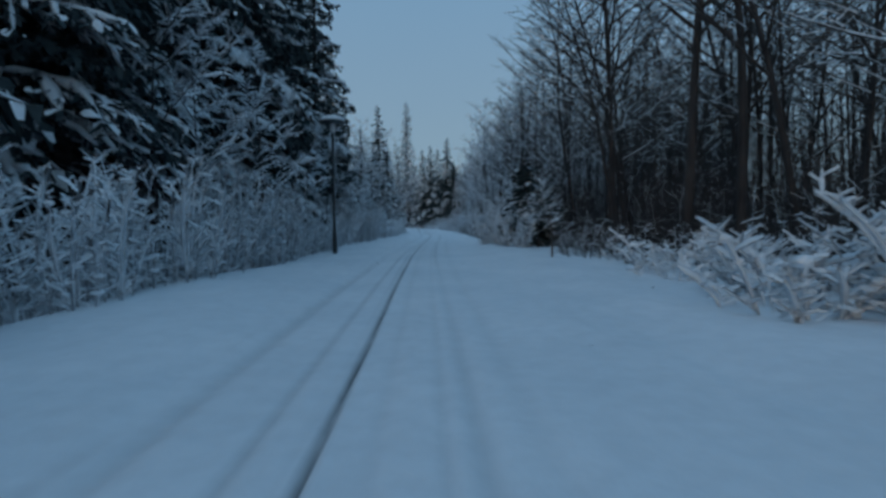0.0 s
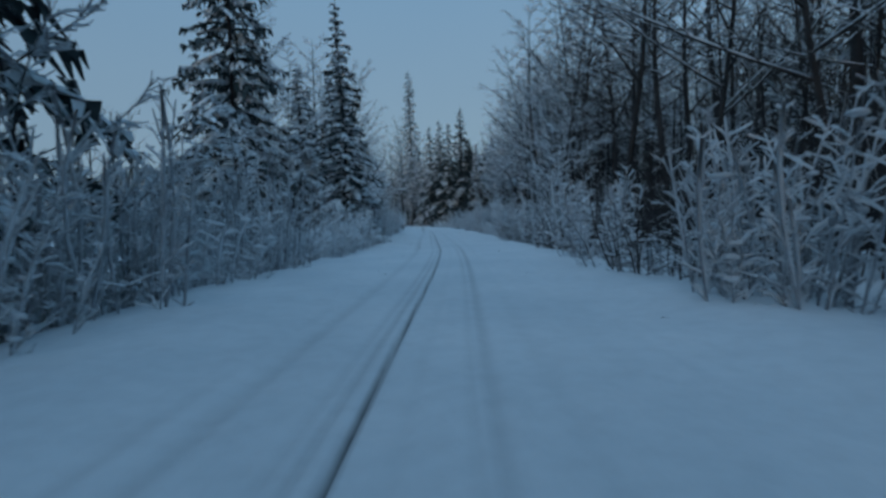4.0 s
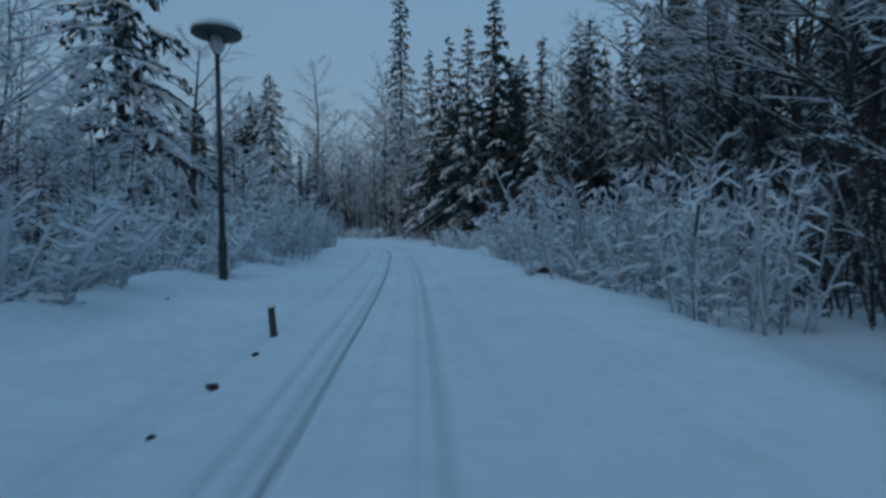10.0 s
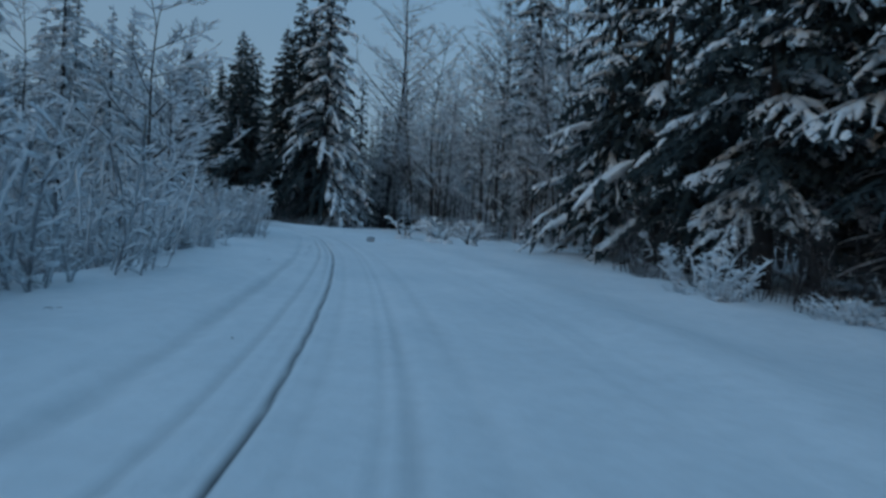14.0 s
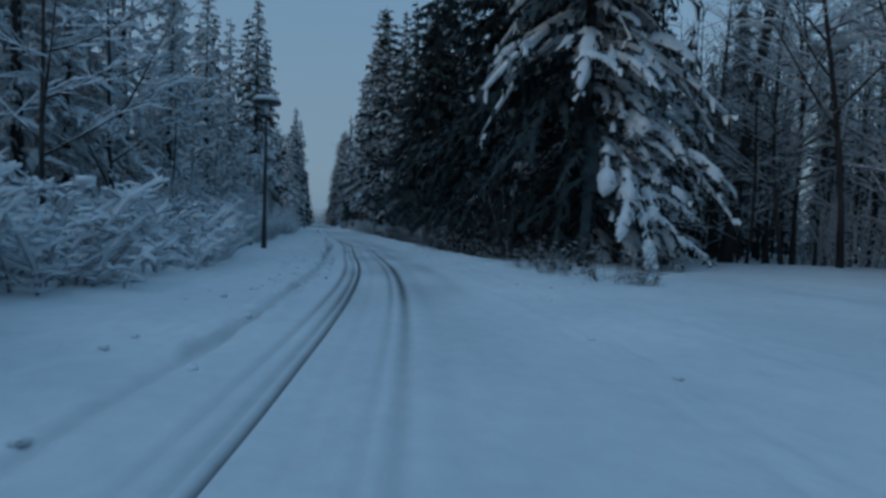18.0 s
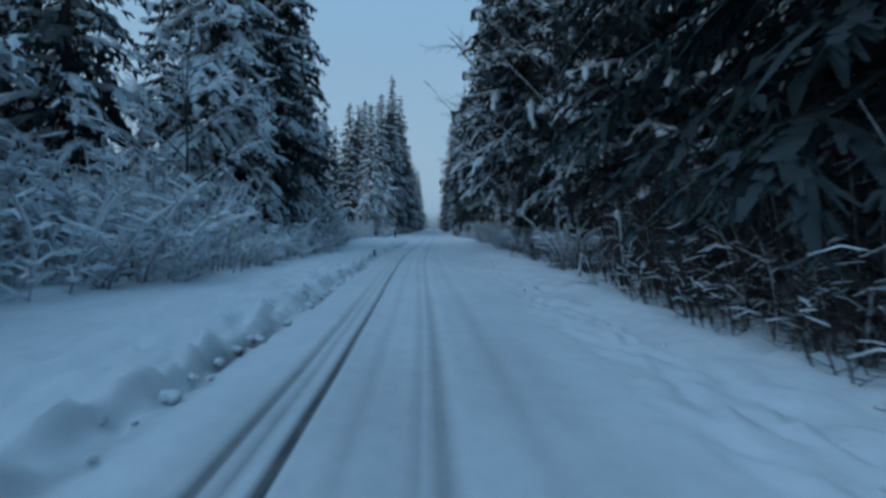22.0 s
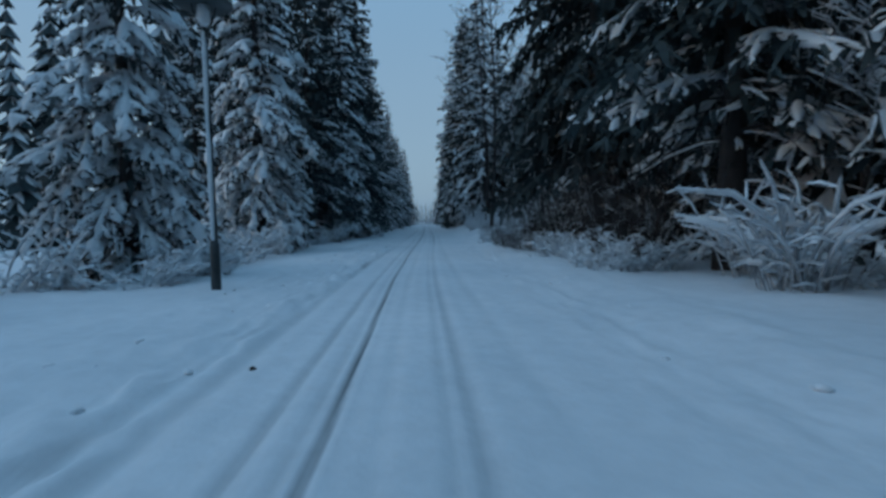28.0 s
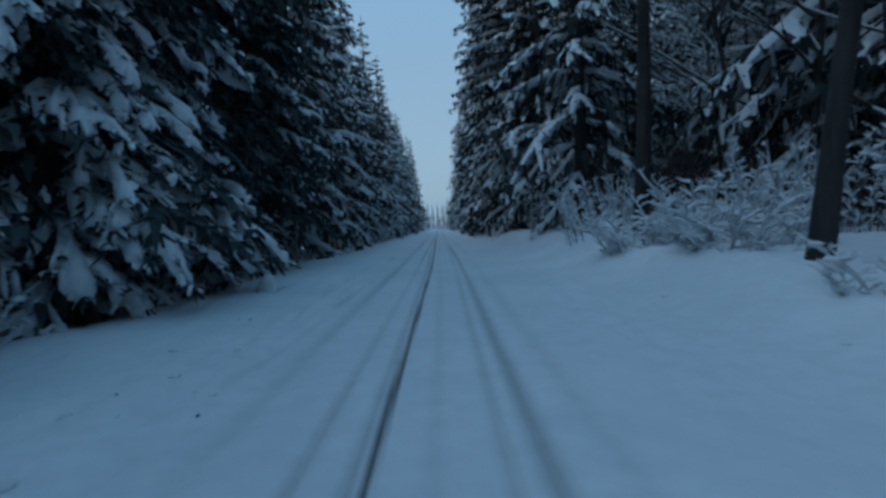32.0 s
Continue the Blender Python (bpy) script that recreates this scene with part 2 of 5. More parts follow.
def resample(pts, step):
    p = np.array(pts, float)
    out = []
    for i in range(len(p) - 1):
        a, b = p[max(i - 1, 0)], p[min(i + 2, len(p) - 1)]
        m1, m2 = (p[i + 1] - a) / 2, (b - p[i]) / 2
        ln = np.linalg.norm(p[i + 1] - p[i])
        m1, m2 = m1 / np.linalg.norm(m1) * ln, m2 / np.linalg.norm(m2) * ln
        for k in range(max(2, int(ln / 0.5))):
            t = k / max(2, int(ln / 0.5))
            out.append((2 * t**3 - 3 * t**2 + 1) * p[i] + (t**3 - 2 * t**2 + t) * m1 + (-2 * t**3 + 3 * t**2) * p[i + 1] + (t**3 - t**2) * m2)
    q = np.array(out)
    for _ in range(6):
        q[1:-1] = (q[:-2] + 2 * q[1:-1] + q[2:]) / 4
    s = np.concatenate([[0], np.cumsum(np.linalg.norm(np.diff(q, axis=0), axis=1))])
    g = np.arange(0, s[-1], step)
    return np.stack([np.interp(g, s, q[:, 0]), np.interp(g, s, q[:, 1])], 1), g


LINE, LINE_S = resample(ROAD, 0.5)
LINE_S = LINE_S - LINE_S[np.argmin(np.hypot(LINE[:, 0] + 0.1, LINE[:, 1] - 0.8))]
TAN = np.gradient(LINE, axis=0)
TAN /= np.linalg.norm(TAN, axis=1)[:, None]


def road_point(s, u):
    i = min(max(int(round((s - LINE_S[0]) / 0.5)), 0), len(LINE) - 1)
    return LINE[i, 0] + TAN[i, 1] * u, LINE[i, 1] - TAN[i, 0] * u


def road_coords(x, y):
    d = np.hypot(LINE[:, 0] - x, LINE[:, 1] - y)
    i = int(np.argmin(d))
    return LINE_S[i], (x - LINE[i, 0]) * TAN[i, 1] - (y - LINE[i, 1]) * TAN[i, 0]


def smoothstep(a, b, x):
    t = np.clip((x - a) / (b - a), 0, 1)
    return t * t * (3 - 2 * t)


def wob(x, y):
    """Gentle rise and fall of the snow."""
    return (0.5 * np.sin(0.41 * x + 0.9) * np.sin(0.37 * y + 0.3) + 0.3 * np.sin(0.93 * x + 0.61 * y) + 0.2 * np.sin(1.7 * y - 1.1 * x + 2))


# level of the ground at the edge of the woods, along the road
LEFT_LEVEL = ((0, 60, 90, 120, 150, 172, 185, 200, 215, 240, 272, 288, 310), (-0.36, -0.46, -0.48, -0.36, -0.3, -0.06, -0.04, -0.16, 0.0, 0.02, 0.02, -0.2, -0.1))
RIGHT_LEVEL = ((0, 25, 45, 64, 92, 110, 130, 150, 185, 192, 205, 215, 240, 262, 275, 284, 310), (-0.1, -0.1, -0.18, -0.52, -0.46, -0.3, -0.34, -0.1, -0.05, -0.34, -0.3, -0.12, -0.02, -0.12, -0.3, -0.35, -0.1))


def verge(s, u, x, y):
    """Height of the snow off the carriageway, by the distance u to the right of its middle."""
    left = smoothstep(1.7, 3.2, -u) * (0.10 + 0.05 * np.sin(s * 0.21)) + smoothstep(4.6, 7.0, -u) * np.interp(s, *LEFT_LEVEL)
    right = smoothstep(2.2, 3.4, u) * 0.08 + smoothstep(3.0, 5.3, u) * np.interp(s, *RIGHT_LEVEL)
    right = right + smoothstep(2.8, 4.9, u) * smoothstep(284, 292, s) * (1 - smoothstep(312, 330, s)) * 0.85
    # ploughed bank beside the lamp
    bank = np.exp(-((u + 5.1) / 0.75) ** 2) * smoothstep(84, 91, s) * (1 - smoothstep(114, 124, s)) * (0.30 + 0.16 * np.sin(s * 0.93) * np.sin(s * 0.37 + 1))
    return left + right + bank + wob(x, y) * 0.10 * smoothstep(2.0, 6.0, np.abs(u))


def ground_z(x, y):
    s, u = road_coords(x, y)
    return float(verge(s, u, x, y))


# ---------------------------------------------------------------- snow-covered road
def build_road():
    rnd = np.random.RandomState(4)
    s = np.concatenate([np.arange(-12, 160, 0.4), np.arange(160, 184, 0.3), np.arange(184, 228, 0.15), np.arange(228, 264, 0.3), np.arange(264, 296, 0.4), np.arange(296, 450, 3.0)])
    u = np.concatenate([-np.array([10.5, 9.0, 8.0, 7.4, 7.0, 6.6, 6.2, 5.9, 5.6, 5.3, 5.05, 4.8]), np.arange(-4.6, -2.4, 0.1), np.arange(-2.4, 2.4, 0.04),
                        np.arange(2.4, 4.6, 0.12), [5.0, 5.5, 6.2, 7.0, 8.0, 9.0, 10.5]])
    ns, nu = len(s), len(u)
    idx = np.clip(((s - LINE_S[0]) / 0.5), 0, len(LINE) - 1.001)
    i0 = idx.astype(int)
    fr = (idx - i0)[:, None]
    c = LINE[i0] * (1 - fr) + LINE[i0 + 1] * fr
    t = TAN[i0] * (1 - fr) + TAN[i0 + 1] * fr
    X = c[:, 0][:, None] + t[:, 1][:, None] * u[None]
    Y = c[:, 1][:, None] - t[:, 0][:, None] * u[None]
    S, U = np.meshgrid(s, u, indexing="ij")
    Z = verge(S, U, X, Y)
    wear = np.zeros_like(Z)
    main = np.interp(S, [0, 10, 20, 28, 55, 66, 77, 87, 96, 105, 115, 124, 127, 133, 137, 141, 146, 152, 159, 164, 186, 195, 208, 221, 229, 254, 262, 271, 279, 287, 300],
                     [-0.66, -0.83, -0.9, -0.78, -0.44, -0.6, -0.74, -0.77, -0.64, -0.7, -0.72, -0.65, -0.8, -0.85, -1.04, -1.13, -1.2, -1.35, -1.12, -0.97, -1.0, -0.75, -0.78, -0.86, -0.78, -0.61,
                      -0.7, -0.66, -0.53, -0.43, -0.3])
    # ruts: place, width, depth, bare ground, wander, phase
    for u0, w, d, bare, wander, ph in ((0.0, 0.028, 0.045, 1.0, 0.015, 0.3), (-0.13, 0.040, 0.022, 0.26, 0.05, 1.3), (0.34, 0.06, 0.012, 0.07, 0.06, 2.1),
                                       (0.91, 0.07, 0.022, 0.28, 0.03, 0.9), (0.73, 0.045, 0.016, 0.15, 0.04, 4.0), (1.40, 0.10, 0.012, 0.07, 0.08, 5.2),
                                       (-0.36, 0.045, 0.024, 0.30, 0.05, 2.7), (-1.04, 0.10, 0.034, 0.20, 0.05, 3.3)):
        c0 = main + u0 + wander * (np.sin(S * 0.11 + ph) * 0.6 + np.sin(S * 0.043 + 2 * ph) * 0.6)
        br = 0.55 + 0.45 * np.sin(S * 0.17 + ph * 3) * np.sin(S * 0.071 + ph)
        g = np.exp(-((U - c0) / w) ** 2)
        Z -= g * d * (0.7 + 0.3 * br)
        Z += np.exp(-((U - c0 - 2.4 * w) / (1.2 * w)) ** 2) * d * 0.25
        wear = np.maximum(wear, g ** (1.3 if bare > 0.9 else 1) * bare * np.clip(br + (0.6 if bare > 0.9 else 0.1), 0, 1))
    # the deep rut near the start of the drive
    g = np.exp(-((U - main - 0.01) / 0.034) ** 2) * smoothstep(-12, 0, S) * (1 - smoothstep(34, 44, S))
    Z -= g * 0.02
    wear = np.maximum(wear, g * 0.7)
    heavy = smoothstep(168, 178, S) * (1 - smoothstep(200, 214, S))
    wear = wear * (1 + 0.8 * smoothstep(279, 287, S))
    wear = np.clip(wear * (1 + 2.0 * heavy) + heavy * (0.10 + 0.09 * np.sin(S * 0.9 + U * 2) * np.sin(S * 0.37 - U * 3)) * 1.7 * smoothstep(-1.5, -1.2, U) * (1 - smoothstep(0.9, 1.4, U)), 0, 1)
    # hump between the wheels, ploughed edge with lumps
    Z += 0.015 * np.exp(-(U / 0.5) ** 2) + 0.006 * np.sin(S * 1.9 + U * 3.1) * np.sin(U * 5.3 - S * 0.7)
    lumpy = smoothstep(1.5, 2.0, -U) * (1 - smoothstep(3.4, 4.8, -U)) + (0.55 + 0.5 * smoothstep(182, 188, S) * (1 - smoothstep(208, 218, S))) * smoothstep(1.4, 2.0, U) * (1 - smoothstep(3.4, 4.6, U))
    amount = 0.25 + 0.75 * smoothstep(160, 178, S) * (1 - 0.6 * smoothstep(262, 285, S)) + 0.8 * smoothstep(172, 182, S) * (1 - smoothstep(205, 220, S))
    rough = np.zeros_like(Z)
    for a, b in zip(*np.nonzero((np.abs(U) > 1.3) & (np.abs(U) < 8.5) & (S < 300))):
        p = Vector((X[a, b] * 1.5, Y[a, b] * 1.5, 0))
        rough[a, b] = 0.5 * noise.noise(p) + 0.6 * noise.noise(p * 2.3) + 0.55 * noise.noise(p * 4.1)
    Z += 0.022 * rough * smoothstep(1.3, 2.2, np.abs(U)) * (1 - smoothstep(7.0, 8.5, np.abs(U)))
    Z += lumpy * amount * (0.062 * rough + 0.05 * np.exp(-((U + 2.1) / 0.34) ** 2) * (0.6 + rough))
    # scarp left by the plough, broken and trampled
    scarp = smoothstep(184, 192, S) * (1 - smoothstep(226, 236, S))
    Z += scarp * smoothstep(1.92, 2.12, -U + 0.06 * np.sin(S * 0.5) + 0.06 * rough) * (1 - smoothstep(2.6, 4.4, -U)) * (0.08 + 0.05 * np.clip(rough + 0.3, 0, 1.0))
    # packed edge of the ploughed lane
    edge = np.exp(-((U + 1.9 + 0.1 * np.sin(S * 0.23)) / 0.07) ** 2) * amount
    edge = edge * np.clip(0.35 + 1.2 * np.sin(S * 0.31 + 1) * np.sin(S * 0.83), 0, 1)
    Z -= edge * 0.045
    wear = np.maximum(wear, edge * 0.5 * np.clip(0.4 + np.sin(S * 1.1) * np.sin(S * 0.37 + 1), 0, 1))
    Z[:, 0] -= 0.6
    Z[:, -1] -= 0.6
    me = bpy.data.meshes.new("road")
    co = np.stack([X, Y, Z], 2).reshape(-1, 3)
    a = (np.arange(ns - 1)[:, None] * nu + np.arange(nu - 1)[None]).ravel()
    faces = np.stack([a, a + 1, a + nu + 1, a + nu], 1)[:, ::-1]
    me.from_pydata(co.tolist(), [], faces.tolist())
    at = me.attributes.new("wear", "FLOAT", "POINT")
    at.data.foreach_set("value", wear.ravel().astype(np.float32))
    me.polygons.foreach_set("use_smooth", [True] * len(me.polygons))
    me.materials.append(ROADSNOW)
    me.update()
    if me.polygons[0].normal.z < 0:
        me.flip_normals()
    ob = new("road", me)
    tagged(ob, "snow-covered forest road with wheel ruts and ploughed edges", "road", kind="structure")


def build_ground():
    gx = np.concatenate([[-4000, -2200, -1200, -700, -560], np.arange(-520, 110, 3.0), [150, 250, 500, 1000, 2000, 4000]])
    gy = np.concatenate([[-4000, -1500, -600, -250, -120, -80], np.arange(-50, 520, 3.0), [560, 700, 1000, 1800, 4000]])
    X, Y = np.meshgrid(gx, gy, indexing="ij")
    L = LINE[::4]
    T, SS = TAN[::4], LINE_S[::4]
    P = np.stack([X.ravel(), Y.ravel()], 1)
    S = np.empty(len(P))
    U = np.empty(len(P))
    for k in range(0, len(P), 4000):
        q = P[k:k + 4000]
        d2 = (q[:, None, 0] - L[None, :, 0]) ** 2 + (q[:, None, 1] - L[None, :, 1]) ** 2
        i = np.argmin(d2, 1)
        S[k:k + 4000] = SS[i]
        U[k:k + 4000] = (q[:, 0] - L[i, 0]) * T[i, 1] - (q[:, 1] - L[i, 1]) * T[i, 0]
    Z = verge(S, U, P[:, 0], P[:, 1]) - 0.45 * (1 - smoothstep(7.5, 10.5, np.abs(U)))
    far = np.hypot(P[:, 0] + 90, P[:, 1] - 190) > 420
    Z[far] = 0.0
    me = bpy.data.meshes.new("ground")
    n1, n2 = len(gx), len(gy)
    a = (np.arange(n1 - 1)[:, None] * n2 + np.arange(n2 - 1)[None]).ravel()
    me.from_pydata(np.stack([P[:, 0], P[:, 1], Z], 1).tolist(), [], np.stack([a, a + n2, a + n2 + 1, a + 1], 1).tolist())
    me.polygons.foreach_set("use_smooth", [True] * len(me.polygons))
    me.materials.append(GROUND)
    me.update()
    tagged(new("ground", me), "deep undisturbed snow on the forest floor", "ground", kind="structure")


build_road()
build_ground()


# ---------------------------------------------------------------- trees
UP = Vector((0, 0, 1))
REACH = {}


def frond(needle, snow, P, sd, w, m, rnd, load, th, fringe=0.7, hang=0.3):
    """A drooping frond: feathered needle fan with a ragged hanging edge, and the uneven snow that lies on it."""
    nb, sb = len(needle.v), len(snow.v)
    dip = rnd.uniform(0.3, 0.6)
    rows = []
    for k in range(m):
        t = 0.06 + 0.94 * k / (m - 1)
        c = P(t)
        prof = w * math.sin(math.pi * (0.14 + 0.8 * t)) * (1 if k % 2 else 0.62)
        wl, wr = prof * rnd.uniform(0.7, 1.25), prof * rnd.uniform(0.7, 1.25)
        rows.append((c, wl, wr))
        needle.v += [c - sd * wl - UP * wl * dip, c, c + sd * wr - UP * wr * dip]
    for k in range(m - 1):
        a, b = nb + 3 * k, nb + 3 * k + 3
        needle.f += [(a, a + 1, b + 1, b), (a + 1, a + 2, b + 2, b + 1)]
        for e in (0, 2):
            if rnd.random() < fringe:
                i = len(needle.v)
                mid = (needle.v[a + e] + needle.v[b + e]) * 0.5
                needle.v.append(mid + (mid - P(0.5)) * 0.12 - UP * hang * rnd.uniform(0.4, 1.2))
                needle.f.append((a + e, b + e, i))
    if not load:
        return
    for k, (c, wl, wr) in enumerate(rows):
        g = rnd.uniform(0.45, 1.15) if rnd.random() > 0.18 else 0.12
        if k in (0, m - 1):
            g *= 0.5
        wl, wr = max(wl, w * 0.3) * g, max(wr, w * 0.3) * g
        h = th * rnd.uniform(0.45, 1.35) * (0.3 + 0.7 * g)
        up = UP * (0.012 + 0.01 * g)
        snow.v += [c - sd * wl - UP * (wl * dip * 1.02) + up * 0.4, c - sd * wl * 0.66 + UP * (h * 0.62 - wl * dip * 0.5) + up,
                   c + UP * h + up, c + sd * wr * 0.66 + UP * (h * 0.62 - wr * dip * 0.5) + up, c + sd * wr - UP * (wr * dip * 1.02) + up * 0.4]
    for k in range(m - 1):
        a, b = sb + 5 * k, sb + 5 * k + 5
        snow.f += [(a + j, a + j + 1, b + j + 1, b + j) for j in range(4)]
    snow.f.append((sb + 4, sb + 3, sb + 2, sb + 1, sb))
    e = sb + 5 * (m - 1)
    snow.f.append((e, e + 1, e + 2, e + 3, e + 4))


def tuft(needle, snow, c, dd, a, s, rnd, loaded, fine, th):
    """A hanging spray of needles with a lump of snow on it."""
    d3 = dd * math.cos(a) - UP * math.sin(a)
    sd = dd.cross(UP).normalized()
    nr = sd.cross(d3)
    if nr.z < 0:
        nr = -nr
    for k in ((-1.1, -0.6, -0.1, 0.4, 0.95) if fine else (-0.7, 0.0, 0.7)):
        k += rnd.uniform(-0.2, 0.2)
        e = d3 * math.cos(k) + sd * math.sin(k)
        l = s * rnd.uniform(0.75, 1.2)
        w = s * (0.085 if fine else 0.2)
        side = (sd * math.cos(k) - d3 * math.sin(k) + nr * rnd.uniform(-0.5, 0.5)).normalized()
        if fine:
            needle.strip([c, c + e * l - UP * l * 0.35], [w, w * 0.3], side)
        else:
            needle.strip([c, c + e * l - UP * l * 0.3], [w, w * 0.35], side)
    if not loaded:
        return
    b = len(snow.v)
    n = 5
    o = c + d3 * s * 0.4
    h = s * rnd.uniform(0.16, 0.30) * th
    lx, ly = s * rnd.uniform(0.4, 0.9), s * rnd.uniform(0.16, 0.36)
    snow.v.append(o + nr * h + UP * h * 0.3)
    w0 = rnd.uniform(0, 6)
    for ring, (q, z) in enumerate(((0.62, 0.72), (1.0, -0.15)) if fine else ((1.0, -0.1),)):
        for k in range(n):
            w = w0 + 6.283 * (k + 0.5 * ring) / n
            j = q * rnd.uniform(0.75, 1.25)
            snow.v.append(o + d3 * math.cos(w) * lx * j + sd * math.sin(w) * ly * j + nr * h * z - UP * (abs(math.sin(w)) * ly * 0.35 * q))
    for k in range(n):
        k2 = (k + 1) % n
        snow.f.append((b, b + 1 + k, b + 1 + k2))
        if fine:
            snow.f.append((b + 1 + k, b + 1 + n + k, b + 1 + k2))
            snow.f.append((b + 1 + k2, b + 1 + n + k, b + 1 + n + k2))


def pad(snow, c, along, side, lx, ly, lz, rnd):
    """A rounded cushion of snow bent over a bough, with a ragged lower edge."""
    b, n = len(snow.v), 8
    nr = side.cross(along)
    if nr.z < 0:
        nr = -nr
    snow.v.append(c + nr * lz)
    w0 = rnd.uniform(0, 6)
    for q, z in ((0.5, 0.86), (0.86, 0.42), (1.0, -0.25)):
        for k in range(n):
            w = w0 + 6.283 * k / n
            j = q * rnd.uniform(0.82, 1.2)
            s, o = math.sin(w), math.cos(w)
            snow.v.append(c + along * (o * lx * j) + side * (s * ly * j) + nr * (lz * z * rnd.uniform(0.8, 1.2)) - UP * ((abs(s) * ly * 0.45 + max(o, 0) * lx * 0.25) * q * q))
    for k in range(n):
        k2 = (k + 1) % n
        snow.f.append((b, b + 1 + k, b + 1 + k2))
        for r in range(2):
            snow.f.append((b + 1 + r * n + k, b + 1 + (r + 1) * n + k, b + 1 + (r + 1) * n + k2, b + 1 + r * n + k2))


def bough(needle, snow, P, d, sd, L, rnd, load, th, subs, step=0.42, drape=0.45, k0=1.0, pads=True):
    """A sweeping bough: ragged snow along its back, dark needle sprays hanging from both edges, side shoots."""
    m = max(3, min(9 if k0 > 0.9 else 14, int(L / step) + 2))
    w0 = (0.10 + 0.055 * L) * k0
    pts = [P(0.10 + 0.90 * k / (m - 1)) for k in range(m)]
    ws = [w0 * math.sin(math.pi * (0.16 + 0.76 * k / (m - 1))) * rnd.uniform(0.65, 1.3) for k in range(m)]
    needle.strip(pts, [w * 1.05 for w in ws], sd)
    drop = (0.16 + 0.075 * L) * k0
    for k in range(m):
        for sg in (-1, 1):
            for q in range(2 if k0 > 0.9 else 3):
                if k == 0 and q:
                    continue
                a = rnd.uniform(-1.3, 1.3)
                side = (d * math.cos(a) + sd * math.sin(a)).normalized()
                b = pts[k] + sd * (sg * ws[k] * rnd.uniform(0.2, 1.0)) + d * rnd.uniform(-0.4, 0.4) * L / m
                e = b + sd * (sg * rnd.uniform(0.0, 0.22)) + d * rnd.uniform(-0.02, 0.2) - UP * drop * rnd.uniform(0.45, 1.5)
                w = (rnd.uniform(0.06, 0.12) + 0.012 * L) * k0
                needle.strip([b, e], [w, 0.02], side)
                if load and rnd.random() < drape:
                    out = (sd * sg + d * 0.4 + UP * 0.5) * 0.035
                    f = rnd.uniform(0.45, 1.0)
                    if k0 > 0.9:
                        snow.strip([b + out, b.lerp(e, f) + out], [w * 0.9, w * 0.4], side)
                    else:
                        snow.strip([b + out, b.lerp(e, f * 0.6) + out * 1.3, b.lerp(e, f) + out * 0.5], [w * 0.8, w * rnd.uniform(0.6, 1.1), 0.02], side)
    if load:
        g = [rnd.uniform(0.65, 1.2) if rnd.random() > 0.1 else 0.2 for _ in range(m)]
        h = [th * (0.035 + 0.22 * w) * rnd.uniform(0.6, 1.4) * q for w, q in zip(ws, g)]
        if k0 > 0.9 and not subs:
            snow.roof([p + UP * 0.012 for p in pts], [w * q * 1.3 for w, q in zip(ws, g)], [v * 1.3 for v in h], sd)
        else:
            snow.pillow([p + UP * 0.012 for p in pts], [w * q * (1.2 if k0 > 0.9 else 1.25) for w, q in zip(ws, g)], [min(v * (1 if k0 > 0.9 else 1.4), 0.16) for v in h], sd, 0.55)
    if load and pads and k0 < 0.9:
        for j in range(1 + int(L > 0.7) + int(L > 1.5)):
            t = rnd.uniform(0.35, 0.97)
            c = (0.05 + 0.055 * min(L, 2.2) * rnd.uniform(0.5, 1.2)) * min(th, 2.2) ** 0.5
            pad(snow, P(t), (P(min(t + 0.1, 1.0)) - P(t - 0.1)).normalized(), sd, c * rnd.uniform(1.2, 2.1), c * rnd.uniform(0.75, 1.1), c * rnd.uniform(0.5, 0.8), rnd)
    for j in range(subs):
        t = 0.22 + 0.6 * (j + rnd.random()) / subs
        sg = 1 if j % 2 else -1
        l = L * rnd.uniform(0.34, 0.52) * (1.15 - 0.6 * t)
        d2 = (d * rnd.uniform(0.5, 0.9) + sd * sg * rnd.uniform(0.5, 0.9)).normalized()
        s2 = Vector((-d2.y, d2.x, 0))
        c, fall = P(t), rnd.uniform(0.35, 0.75)
        bough(needle, snow, lambda v, c=c, d2=d2, l=l, fall=fall: c + d2 * (l * v) - UP * (l * (0.12 * v + fall * v * v)), d2, s2, l, rnd, load and rnd.random() < 0.92, th, 0, step, drape, k0, pads)


